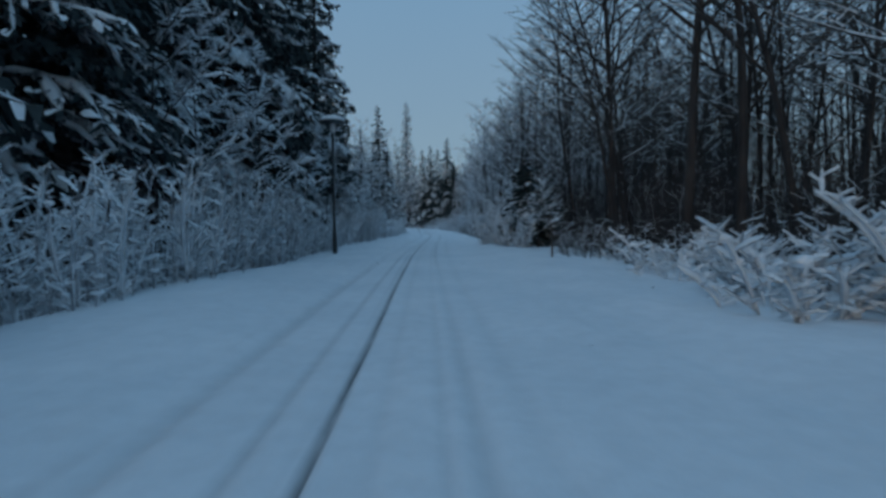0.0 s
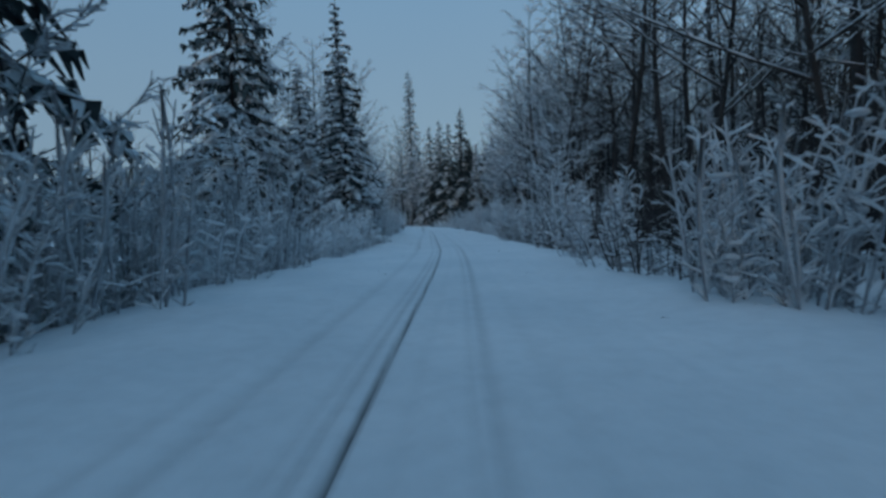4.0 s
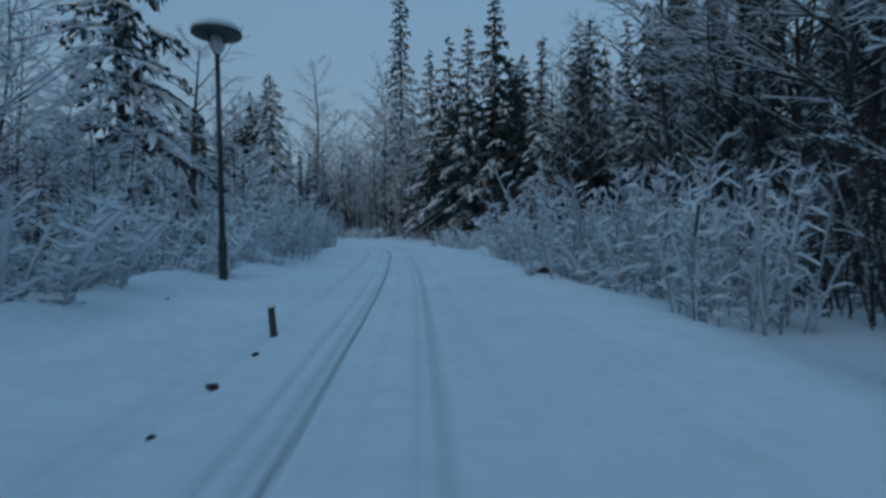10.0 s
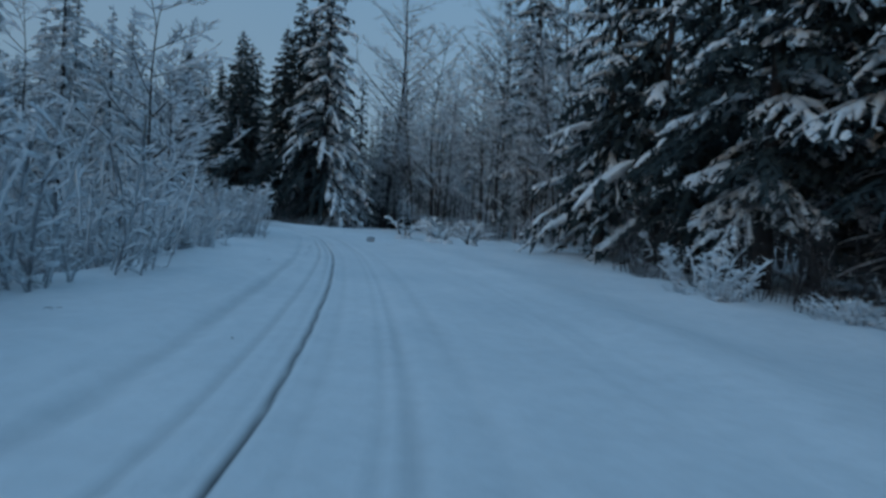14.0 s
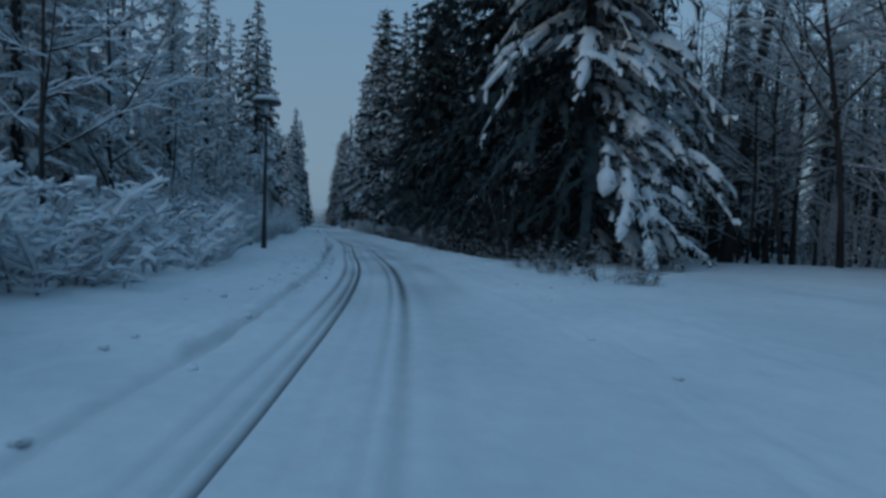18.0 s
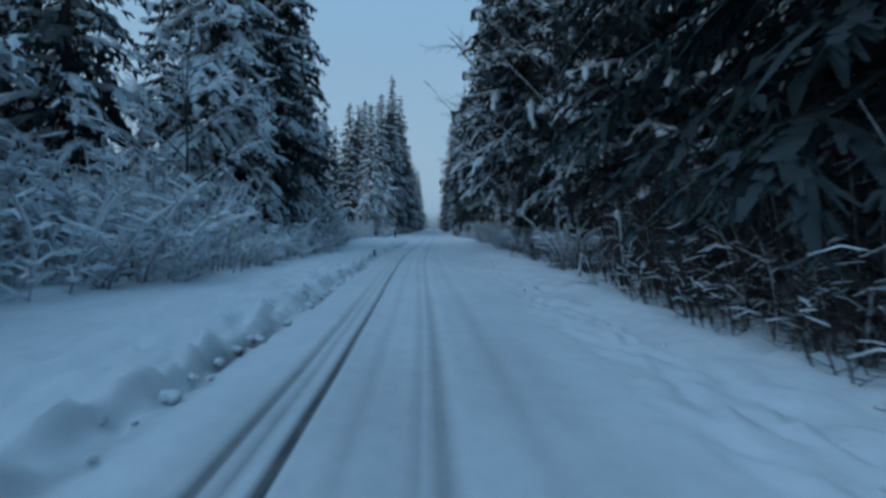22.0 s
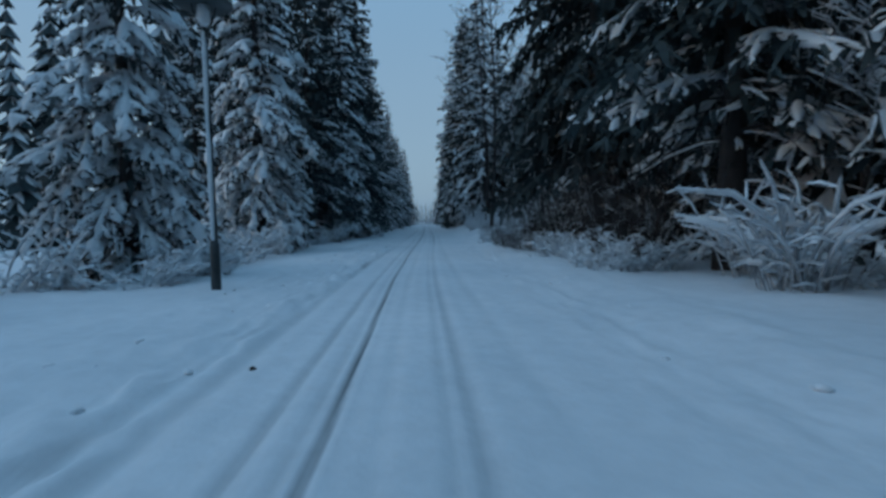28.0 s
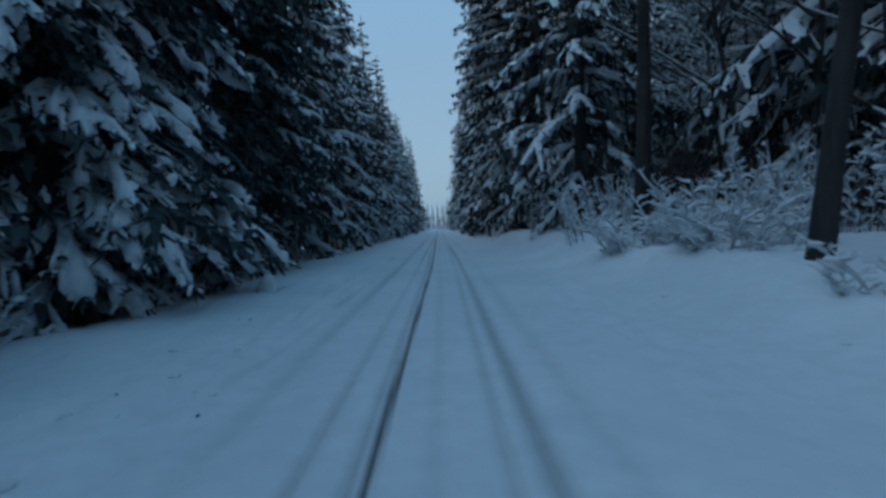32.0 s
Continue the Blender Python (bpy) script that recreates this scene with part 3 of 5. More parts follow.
def make_spruce(seed, h, r, level, skirt=0.05, snowy=0.8, label="", dead=0, boughs=None, taper=0.78, needles=None, stem=0.0115, hang=1.0, heavy=1.0, lee=None):
    rnd = random.Random(seed)
    tr, needle, snow = Soup(), Soup(), Soup()
    bend = rnd.uniform(-0.01, 0.01) * h
    axis = lambda z: Vector((bend * math.sin(z / h * 3), bend * math.cos(z / h * 2.5) - bend, z))
    tr.tube([axis(h * k / 8) + (Vector((0, 0, -0.25)) if k == 0 else Vector()) for k in range(9)],
            [h * stem * (1 - 0.93 * k / 8) * (1.35 if k == 0 else 1) for k in range(9)], (6, 8, 10)[level])
    n = boughs or (58, 96, 115)[level]
    for i in range(n):
        f = skirt + (0.985 - skirt) * ((i + rnd.uniform(-0.9, 0.9)) / n) ** 1.05 if i > 1 else skirt
        f = max(skirt * 0.85, min(f, 0.985))
        z = f * h
        prof = (1 - f) ** taper * (0.74 + 0.26 * min(1, f / 0.2))
        az = i * 2.39996 + rnd.uniform(-0.5, 0.5)
        L = max(0.3, r * prof * rnd.uniform(0.62, 1.22))
        d = Vector((math.cos(az), math.sin(az), 0))
        sd = Vector((-d.y, d.x, 0))
        droop = hang * (0.22 + 0.72 * (1 - f)) * rnd.uniform(0.7, 1.3)
        curl = rnd.uniform(-0.25, 0.25)
        P = lambda t, z=z, d=d, sd=sd, L=L, droop=droop, curl=curl: axis(z) + d * (L * t) + sd * (L * curl * t * t) + UP * (L * (0.2 * t - droop * t * t + 0.14 * t ** 4))
        fine = level == 2 and z < 7.5
        loaded = rnd.random() < snowy * (0.08 if lee is not None and z < 0.32 * h and math.cos(az - lee) > 0.15 else 1)
        th = heavy * rnd.uniform(0.8, 1.3)
        if level == 0:
            frond(needle, snow, P, sd, L * 0.26 + 0.08, 4, rnd, loaded, 0.12 * th, 0.8, 0.12 + 0.12 * L)
            continue
        if fine:
            tr.tube([P(0), P(0.45), P(0.9)], [0.03, 0.02, 0.006], 3, False)
            if loaded:
                snow.roof([P(q) + UP * 0.02 for q in (0.15, 0.45, 0.75, 0.98)], [0.03, 0.06, 0.07, 0.03], [0.04, 0.07, 0.07, 0.03], sd)
        bough(needle, snow, P, d, sd, L, rnd, loaded, th, (6 if L > 2 else 4 if L > 1.2 else 2) if fine else (2 if L > 0.9 else 0), 0.36 if fine else 0.58, 0.15 + 0.5 * snowy, 0.58 if fine else 0.95, snowy > 0.45)
        if not fine:
            continue
        for j in range(int(2 + 1.6 * L)):
            t = 0.2 + 0.8 * rnd.random() ** 0.75
            lat = rnd.uniform(-1, 1) * 0.3 * L * (1 - 0.55 * abs(t - 0.5))
            c = P(t) + sd * lat - UP * abs(lat) * rnd.uniform(0.3, 0.7)
            dd = (d * rnd.uniform(0.5, 1) + sd * (lat / (0.3 * L)) * rnd.uniform(0.5, 1.1)).normalized()
            size = (0.20 + 0.03 * L) * (0.55 + 0.85 * rnd.random() ** 1.6)
            tuft(needle, snow, c, dd, rnd.uniform(0.3, 1.1), size, rnd, loaded and rnd.random() < 0.8, True, th)
    # short hanging shoots that close the crown round the trunk
    for i in range((14, 110, 220)[level]):
        f = skirt + (0.92 - skirt) * i / (14, 110, 220)[level]
        az = rnd.uniform(0, 6.28)
        q = r * (1 - f) ** 0.8
        d = Vector((math.cos(az), math.sin(az), 0))
        c = axis(f * h) + d * q * rnd.uniform(0.1, 0.55)
        b = (0.16, 0.05, 0.025)[level] * q + 0.05
        needle.strip([c, c + d * b - UP * b * 1.2, c + d * b * 1.4 - UP * b * (3.2 + rnd.random())], [b * 0.5, b * 0.8, b * 0.1], Vector((-d.y, d.x, rnd.uniform(-0.3, 0.3))).normalized())
    # dry lower branches
    for k in range(dead):
        z = h * skirt * rnd.uniform(0.15, 1.3)
        az, L = rnd.uniform(0, 6.28), r * rnd.uniform(0.2, 0.5)
        d = Vector((math.cos(az), math.sin(az), 0))
        sd = Vector((-d.y, d.x, 0))
        q = [axis(z) + d * L * t + UP * L * (0.1 * t - 0.4 * t * t) + sd * L * 0.2 * t * t * math.sin(k) for t in (0, 0.35, 0.7, 1)]
        tr.tube(q, [0.03, 0.02, 0.013, 0.006], 3, False)
        for g in range(4):
            p = q[1].lerp(q[3], g / 4)
            e = p + (d * 0.4 + sd * rnd.choice((-1, 1)) + UP * rnd.uniform(-0.6, 0.2)) * L * 0.25
            tr.tube([p, e], [0.010, 0.004], 3, False)
        if rnd.random() < min(0.6, snowy + 0.08):
            snow.ridge([p + UP * 0.025 for p in q], [0.02, 0.03, 0.03, 0.015], [0.03, 0.05, 0.04, 0.02], sd)
    top = thing("spruce_tree", label or "tall dark green spruce with snow-laden drooping branches", "spruce tree", "spruces of the forest")
    part("trunk", tr, BARK, top)
    tagged(part("crown", needle, needles or NEEDLE, top, "rimed grey-green needle branches" if needles else "dark green drooping needle branches", smooth=False), kind="stuff")
    tagged(part("snow_load", snow, SNOW, top, "white snow lying on the branches"), kind="stuff")
    REACH[top] = r * 1.05
    return top


def make_bare(seed, h, r0, limb_from=0.35, limbs=13, lean=0.03, frost=0.7, label="", crown=1.0, fine=4):
    rnd = random.Random(seed)
    tr, tw, sn = Soup(), Soup(), Soup()
    la = rnd.uniform(0, 6.28)
    ph = rnd.uniform(0, 6)
    A = lambda t: Vector((math.cos(la) * lean * h * t + 0.02 * h * math.sin(4 * t + ph) - 0.02 * h * math.sin(ph),
                          math.sin(la) * lean * h * t + 0.02 * h * math.cos(5 * t + ph) - 0.02 * h * math.cos(ph), h * t - (0.25 if t == 0 else 0)))
    tr.tube([A(k / 10) for k in range(11)], [r0 * (1.25 if k == 0 else 1) * (1 - 0.9 * k / 10) for k in range(11)], 8)
    for i in range(limbs):
        t = limb_from + (0.98 - limb_from) * (i + rnd.random()) / limbs
        az = i * 2.4 + rnd.uniform(-0.6, 0.6)
        L = crown * h * 0.25 * (1.18 - t) * rnd.uniform(0.7, 1.25) + 0.4
        d = Vector((math.cos(az), math.sin(az), 0))
        rise = rnd.uniform(0.35, 1.0)
        sd = Vector((-d.y, d.x, 0))
        kink = rnd.uniform(-0.2, 0.2)
        Q = lambda k: A(t) + d * L * k + sd * L * kink * math.sin(3 * k) + UP * L * (rise * k + 0.12 * k * k)
        q = [Q(k) for k in (0, 0.25, 0.5, 0.75, 1)]
        rl = r0 * 0.42 * (1.1 - t) + 0.012
        tr.tube(q, [rl, rl * 0.75, rl * 0.55, rl * 0.35, rl * 0.12], 5, False)
        if frost > 0.1:
            g = 0.55 if h < 10 else 1.0
            sn.ridge([p + UP * rl * 0.6 for p in q], [rl * 0.7, rl * 0.7, rl * 0.6 + 0.008 * g, 0.018 * g, 0.01 * g], [g * v for v in (0.035, 0.04, 0.04, 0.03, 0.015)], sd)
        for j in range(8):
            k = 0.15 + 0.85 * (j + rnd.random()) / 8
            p = Q(k)
            sg = rnd.choice((-1, 1))
            dl = (d * rnd.uniform(0.2, 1) + sd * sg * rnd.uniform(0.4, 1) + UP * rnd.uniform(0.0, 0.9)).normalized()
            l2 = L * 0.46 * rnd.uniform(0.6, 1.2) * (1.2 - 0.5 * k)
            e = [p, p + dl * l2 * 0.5 + UP * l2 * 0.05, p + dl * l2 + UP * l2 * rnd.uniform(-0.2, 0.2)]
            r2 = rl * 0.28 + 0.005
            tw.tube(e, [r2, r2 * 0.6, 0.003], 3, False)
            s2 = dl.cross(UP).normalized()
            if rnd.random() < frost:
                sn.roof([v + UP * r2 * 0.7 for v in e], [0.014, 0.018, 0.01], [0.028, 0.034, 0.018], s2)
            for g in range(fine):
                b = e[0].lerp(e[2], 0.15 + 0.85 * g / fine)
                d3 = (dl + s2 * rnd.choice((-1, 1)) * rnd.uniform(0.4, 1.2) + UP * rnd.uniform(-0.35, 0.55)).normalized()
                c = b + d3 * l2 * rnd.uniform(0.25, 0.55)
                tw.strip([b, c], [0.012, 0.005], Vector((rnd.uniform(-1, 1), rnd.uniform(-1, 1), 0.6)).normalized())
                if rnd.random() < frost * 0.8:
                    sn.roof([b + UP * 0.008, c + UP * 0.008], [0.015, 0.008], [0.024, 0.013], s2)
    top = thing("bare_tree", label or "tall leafless tree with dark trunk and snow on its limbs", "bare tree", "leafless trees of the forest")
    part("trunk", tr, BARK, top)
    tagged(part("crown", tw, STEM_RIME if frost > 0.85 else BARK_THIN, top, "fine rime-coated leafless twigs" if frost > 0.85 else "fine dark leafless twigs"), kind="stuff")
    if sn.v:
        tagged(part("snow_coat", sn, FROST, top, "thin white snow on the limbs"), kind="stuff")
    return top


def make_shrub(seed, n, h, spread, arch=0.2, twigs=6, clumps=6, thick=1.0, frost=0.9, name="shrub", label="", category="shrub", group="roadside shrubs", rise=(0.05, 0.9), reach=1.0):
    rnd = random.Random(seed)
    st, sn = Soup(), Soup()
    for i in range(n):
        a, rr = rnd.uniform(0, 6.28), spread * 0.55 * math.sqrt(rnd.random())
        base = Vector((math.cos(a) * rr, math.sin(a) * rr, -0.12))
        az = a + rnd.uniform(-0.8, 0.8)
        d = Vector((math.cos(az), math.sin(az), 0))
        sd = Vector((-d.y, d.x, 0))
        H = h * rnd.uniform(0.45, 1.0)
        ln = rnd.uniform(0.05, 0.4) * spread * 0.6
        ar = arch * rnd.uniform(0.5, 1.4)
        kink = rnd.uniform(-0.12, 0.12) * H
        Q = lambda t: base + d * (ln * t + ar * H * t * t) + sd * kink * math.sin(2.6 * t) + UP * (H * (t - 0.55 * ar * t ** 3))
        ts = (0, 0.25, 0.5, 0.75, 1)
        q = [Q(t) for t in ts]
        r0 = rnd.uniform(0.010, 0.020) * (0.6 + 0.4 * h / 2.5)
        st.tube(q, [r0, r0 * 0.85, r0 * 0.65, r0 * 0.45, r0 * 0.2], 4 if h > 2 else 3, False)
        if rnd.random() < frost:
            k = 1 if arch < 0.3 else 0
            sn.ridge([p + UP * r0 * 0.5 + sd * r0 * 0.6 for p in q[k:]], [thick * w for w in (0.012, 0.018, 0.024, 0.026, 0.016)[k:]],
                     [thick * w for w in (0.018, 0.028, 0.045, 0.055, 0.03)[k:]], sd)
        for j in range(twigs):
            t = 0.10 + 0.88 * (j + rnd.random()) / twigs
            p = Q(t)
            ta = rnd.uniform(0, 6.28)
            dl = Vector((math.cos(ta), math.sin(ta), rnd.uniform(*rise))).normalized()
            l = (H * rnd.uniform(0.10, 0.26) * (1.25 - 0.6 * t) + 0.08) * reach
            e = [p, p + dl * l * 0.55, p + dl * l + UP * l * rnd.uniform(-0.35, 0.1)]
            st.tube([e[0], e[2]], [r0 * 0.5, 0.003], 3, False)
            s2 = dl.cross(UP).normalized()
            if rnd.random() < frost:
                w = thick * rnd.uniform(0.009, 0.018)
                sn.roof([v + UP * 0.006 for v in e], [w * 0.8, w * 1.15, w * 0.6], [w * 1.3, w * 1.8, w * 0.9], s2)
            if twigs > 5:
                for sg in (-1, 1):
                    c = e[0].lerp(e[2], rnd.uniform(0.25, 0.8))
                    f = c + (dl * 0.5 + s2 * sg + UP * rnd.uniform(-0.1, 0.6)) * l * rnd.uniform(0.3, 0.55)
                    st.strip([c, f], [r0 * 0.3, 0.003], UP)
                    if rnd.random() < frost:
                        sn.roof([c + UP * 0.006, f + UP * 0.006], [0.011 * thick, 0.008 * thick], [0.022 * thick, 0.014 * thick], s2)
        for _ in range(2 if rnd.random() < clumps / n else 0):
            t = rnd.uniform(0.2, 1.0)
            c = rnd.uniform(0.03, 0.075) * thick
            sn.blob(Q(t) + UP * c * 0.3, c * rnd.uniform(1.0, 1.9), c * rnd.uniform(0.8, 1.3), c * 0.6, rnd, 0.32)
    top = thing(name, label or "leafless roadside shrub with rime and snow on every twig", category, group)
    tagged(part("branchwork", st, STEM_RIME if frost > 0.5 else BARK_THIN, top), kind="stuff")
    if sn.v:
        tagged(part("snow_coat", sn, FROST, top, "white rime and snow clinging to the twigs"), kind="stuff")
    return top


class Kind:
    """Copies of one built thing, set out one by one."""

    def __init__(self, ob):
        self.ob, self.used = ob, False

    def at(self, x, y, turn=0.0, scale=1.0, zs=1.0, label="", sink=0.0, tilt=0.0):
        m = pose(x, y, ground_z(x, y) - sink, tilt, 0, turn) @ Matrix.Diagonal((scale, scale, scale * zs, 1))
        if self.used:
            ob = copy_thing(self.ob, m)
        else:
            self.used, ob = True, self.ob
            self.first = m
        if label:
            ob["label"] = label
        return ob

    def settle(self):
        if self.used:
            self.ob.matrix_basis = self.first

R = random.Random(11)
# near, middle and far spruces; heights 20 m as built
SPRUCE_HI = [Kind(make_spruce(21, 20, 3.2, 2, 0.09, 0.6, dead=16, heavy=1.4)), Kind(make_spruce(22, 20, 2.7, 2, 0.04, 0.9, hang=1.35, heavy=2.3, label="snow-draped spruce with heavy white loads on hanging branches")),
             Kind(make_spruce(23, 20, 3.6, 2, 0.14, 0.38, dead=44, label="dark spruce with bare dead lower branches and little snow")),
             Kind(make_spruce(24, 20, 3.0, 2, 0.03, 0.95, hang=1.35, heavy=2.3, label="snow-draped spruce with heavy white loads on hanging branches"))]
SPRUCE_DARK = Kind(make_spruce(25, 20, 3.7, 2, 0.12, 0.0, dead=50, label="very dark spruce with dead lower branches and hardly any snow"))
SPRUCE_MID = [Kind(make_spruce(31 + k, 20, (3.2, 3.8, 3.5, 4.0)[k], 1, (0.05, 0.08, 0.03, 0.06)[k], (0.85, 0.75, 0.95, 0.5)[k])) for k in range(4)]
SPRUCE_FAR = [Kind(make_spruce(41 + k, 20, (3.0, 3.5, 3.9)[k], 1, 0.05, (0.95, 0.85, 0.8)[k], boughs=64, label="distant snowy spruce in the forest")) for k in range(3)]
SPRUCE_TALL = Kind(make_spruce(51, 34, 3.1, 1, 0.06, 0.8, taper=0.5, boughs=150, label="very tall narrow spruce standing above the forest"))
SPRUCE_BROAD = Kind(make_spruce(53, 20, 3.9, 1, 0.05, 0.75, boughs=140))
SPRUCE_WIDE = Kind(make_spruce(52, 26, 5.0, 2, 0.05, 0.95, lee=-2.15, dead=70, boughs=165, taper=0.6, hang=1.55, heavy=2.6, label="broad snow-draped spruce with branches hanging to the ground"))
SPRUCE_YOUNG = [Kind(make_spruce(61 + k, 5, (1.2, 1.4)[k], 1, 0.03, (0.35, 0.95)[k], heavy=(1.0, 2.2)[k], label="young dark spruce dusted with snow beside the road")) for k in range(2)]
SPRUCE_COLUMN = [Kind(make_spruce(57 + k, 30, 4.2, 1, 0.17, (0.85, 0.7)[k], taper=0.45, boughs=180, dead=14, stem=0.005, label="tall spruce with snowy branches reaching over the road")) for k in range(2)]
SPRUCE_RIME = [Kind(make_spruce(65 + k, 20, (2.6, 3.1)[k], 1, 0.03, 1.0, needles=NEEDLE_RIME, label="spruce white all over with rime and snow")) for k in range(2)]
OAK = Kind(make_bare(79, 15, 0.3, 0.45, 13, 0.05, 1.0, "broad leafless tree with heavy crooked snowy limbs", 1.9))
BARE = [Kind(make_bare(71, 20, 0.17, 0.30, 22, 0.08, 0.6, fine=5)), Kind(make_bare(72, 18, 0.12, 0.22, 24, 0.12, 0.7, fine=5)),
        Kind(make_bare(73, 22, 0.24, 0.42, 18, 0.05, 0.5, fine=5)), Kind(make_bare(74, 13, 0.08, 0.15, 24, 0.08, 0.95, crown=1.25, fine=5)), Kind(make_bare(75, 16, 0.09, 0.2, 26, 0.06, 0.9, crown=1.2, fine=5))]
BARE_DARK = [Kind(make_bare(171, 20, 0.19, 0.34, 24, 0.13, 0.05, "tall dark leafless tree almost free of snow", fine=5)), Kind(make_bare(172, 18, 0.13, 0.26, 24, 0.2, 0.10, "tall leaning dark leafless tree almost free of snow", fine=5)),
             Kind(make_bare(173, 16, 0.10, 0.22, 26, 0.09, 0.12, "slim dark leafless tree almost free of snow", fine=5)), Kind(make_bare(174, 19, 0.11, 0.3, 26, 0.06, 0.08, "slim dark leafless tree almost free of snow", fine=5))]
SAPLING = [Kind(make_bare(76, 7, 0.045, 0.12, 16, 0.08, 1.0, "slender leafless sapling coated with frost", 1.25, fine=5)),
           Kind(make_bare(77, 9, 0.06, 0.15, 16, 0.12, 1.0, "slender leafless sapling coated with frost", 1.15, fine=5))]
SHRUB = [Kind(make_shrub(81, 26, 2.8, 1.8, 0.10, 9, 16, 1.2, 0.97, rise=(0.2, 1.6), reach=0.8)), Kind(make_shrub(82, 22, 2.3, 2.0, 0.24, 9, 18, 1.4, 0.97, rise=(0.1, 1.2), reach=0.9)), Kind(make_shrub(83, 28, 3.2, 1.7, 0.07, 9, 14, 1.2, 0.97, rise=(0.4, 2.0), reach=0.75)),
         Kind(make_shrub(84, 22, 1.6, 1.7, 0.30, 8, 14, 1.35, 0.97))]
THICKET = [Kind(make_shrub(85, 34, 3.7, 2.3, 0.05, 8, 8, 1.0, 0.95, rise=(0.5, 2.4), reach=0.6, label="dense thicket of upright frosted stems", group="thickets behind the verge")),
           Kind(make_shrub(86, 30, 3.1, 2.5, 0.10, 8, 10, 1.1, 0.95, rise=(0.4, 2.0), reach=0.7, label="dense thicket of upright frosted stems", group="thickets behind the verge"))]
SNOWBUSH = [Kind(make_shrub(90, 28, 2.7, 2.0, 0.32, 9, 44, 1.75, label="bushy shrub weighed down by thick pads of snow")), Kind(make_shrub(91, 26, 2.2, 2.2, 0.45, 8, 46, 1.9, label="bushy shrub weighed down by thick pads of snow"))]
WHITEBUSH = [Kind(make_shrub(93, 30, 4.0, 1.5, 0.08, 10, 40, 1.35, 1.0, rise=(0.2, 1.8), reach=0.8, label="tall upright shrub plastered white with snow")), Kind(make_shrub(94, 26, 3.4, 1.7, 0.12, 10, 36, 1.35, 1.0, rise=(0.2, 1.5), reach=0.8, label="tall upright shrub plastered white with snow"))]
ARCHED = [Kind(make_shrub(87, 40, 2.6, 1.1, 0.52, 4, 4, 1.3, name="arching_shrub", label="arching shrub with long stems bent under snow", group="arching shrubs")),
          Kind(make_shrub(88, 34, 1.7, 1.5, 0.42, 9, 14, 1.25, name="arching_shrub", label="low shrub bowed down by thick snow", group="arching shrubs"))]
CUSHION = Kind(make_shrub(97, 30, 2.2, 2.0, 0.30, 9, 60, 2.0, 1.0, label="low bush bent under thick cushions of snow"))
DARKBUSH = [Kind(make_shrub(89, 34, 2.3, 2.0, 0.2, 9, 2, 0.6, 0.16, name="dark_shrub", label="brown leafless shrub almost free of snow under the spruces", group="dark shrubs"))]
DARKBRUSH = [Kind(make_shrub(95, 40, 4.6, 2.8, 0.10, 10, 0, 0.5, 0.05, name="dark_shrub", label="tall dense dark brown brush under the trees", group="dark shrubs"))]

ALL = [SPRUCE_DARK] + SPRUCE_HI + SPRUCE_MID + SPRUCE_FAR + [SPRUCE_TALL, SPRUCE_WIDE, SPRUCE_BROAD] + SPRUCE_YOUNG + SPRUCE_COLUMN + SPRUCE_RIME + [OAK] + BARE + BARE_DARK + SAPLING + SHRUB + THICKET + SNOWBUSH + WHITEBUSH + ARCHED + DARKBUSH + DARKBRUSH + [CUSHION]
TAKEN = []
BURIED = SHRUB + THICKET + SNOWBUSH + WHITEBUSH + ARCHED[1:] + DARKBUSH + [CUSHION]


def put(kinds, x, y, scale=1.0, zs=1.0, turn=None, label=""):
    k = kinds if isinstance(kinds, Kind) else R.choice(kinds)
    TAKEN.append((x, y))
    if k.ob in REACH:
        room = max(1.2, abs(road_coords(x, y)[1]) - (2.0 if road_coords(x, y)[1] > 0 and y > 170 else 2.5)) / REACH[k.ob]
        if room < scale:
            zs, scale = min(zs * scale / room, 1.25), room
    return k.at(x, y, R.uniform(0, 360) if turn is None else turn, scale, zs, label, sink=0.28 if k in BURIED else 0.0)


# trees that stand out, one by one
put(SPRUCE_BROAD, -14.4, 65.8, 1.24)
put(SPRUCE_TALL, -14.1, 182.6, 1.28)
put(SPRUCE_HI[0], -2.8, 149.2, 1.14)
put(SPRUCE_MID[1], -7.5, 160.5, 1.2)
put(SPRUCE_MID[3], -5.0, 158.0, 1.25)
put(SPRUCE_HI[2], 0.2, 147.7, 1.28)
put(SPRUCE_MID[1], -18.8, 117.3, 1.14)
TAKEN.append((-36.4, 183.0))
SPRUCE_WIDE.at(-36.4, 183.0, 0, 1.15, 0.95)
SPRUCE_BROAD.at(-40.0, 186.0, 40, 1.3, 0.95)
TAKEN.append((-40.0, 186.0))
put(SPRUCE_MID[2], -70.3, 212.1, 1.2)
put(BARE[2], -32.9, 193.4, 1.4, 1.08)
put(BARE[4], -24.9, 213.6, 1.9)
put(BARE_DARK[2], -29.7, 189.5, 0.95)
put(BARE_DARK[3], -31.2, 190.0, 0.7)
put(SPRUCE_HI[3], -92.6, 199.7, 1.12)
put(SPRUCE_HI[1], -128.0, 224.0, 1.10)
put(SPRUCE_MID[2], -151.6, 240.2, 1.25)
put(SPRUCE_MID[1], -74.4, 184.5, 1.0)
put(SPRUCE_MID[0], -77.7, 191.0, 0.92)
put(BARE[0], -72.3, 203.1, 1.0, 1.0)
put(BARE[2], -128.4, 243.6, 0.86, 1.1, turn=200)
put(BARE[0], -122.8, 239.0, 0.8, 1.2)
put(SPRUCE_DARK, -132.4, 231.0, 1.1)
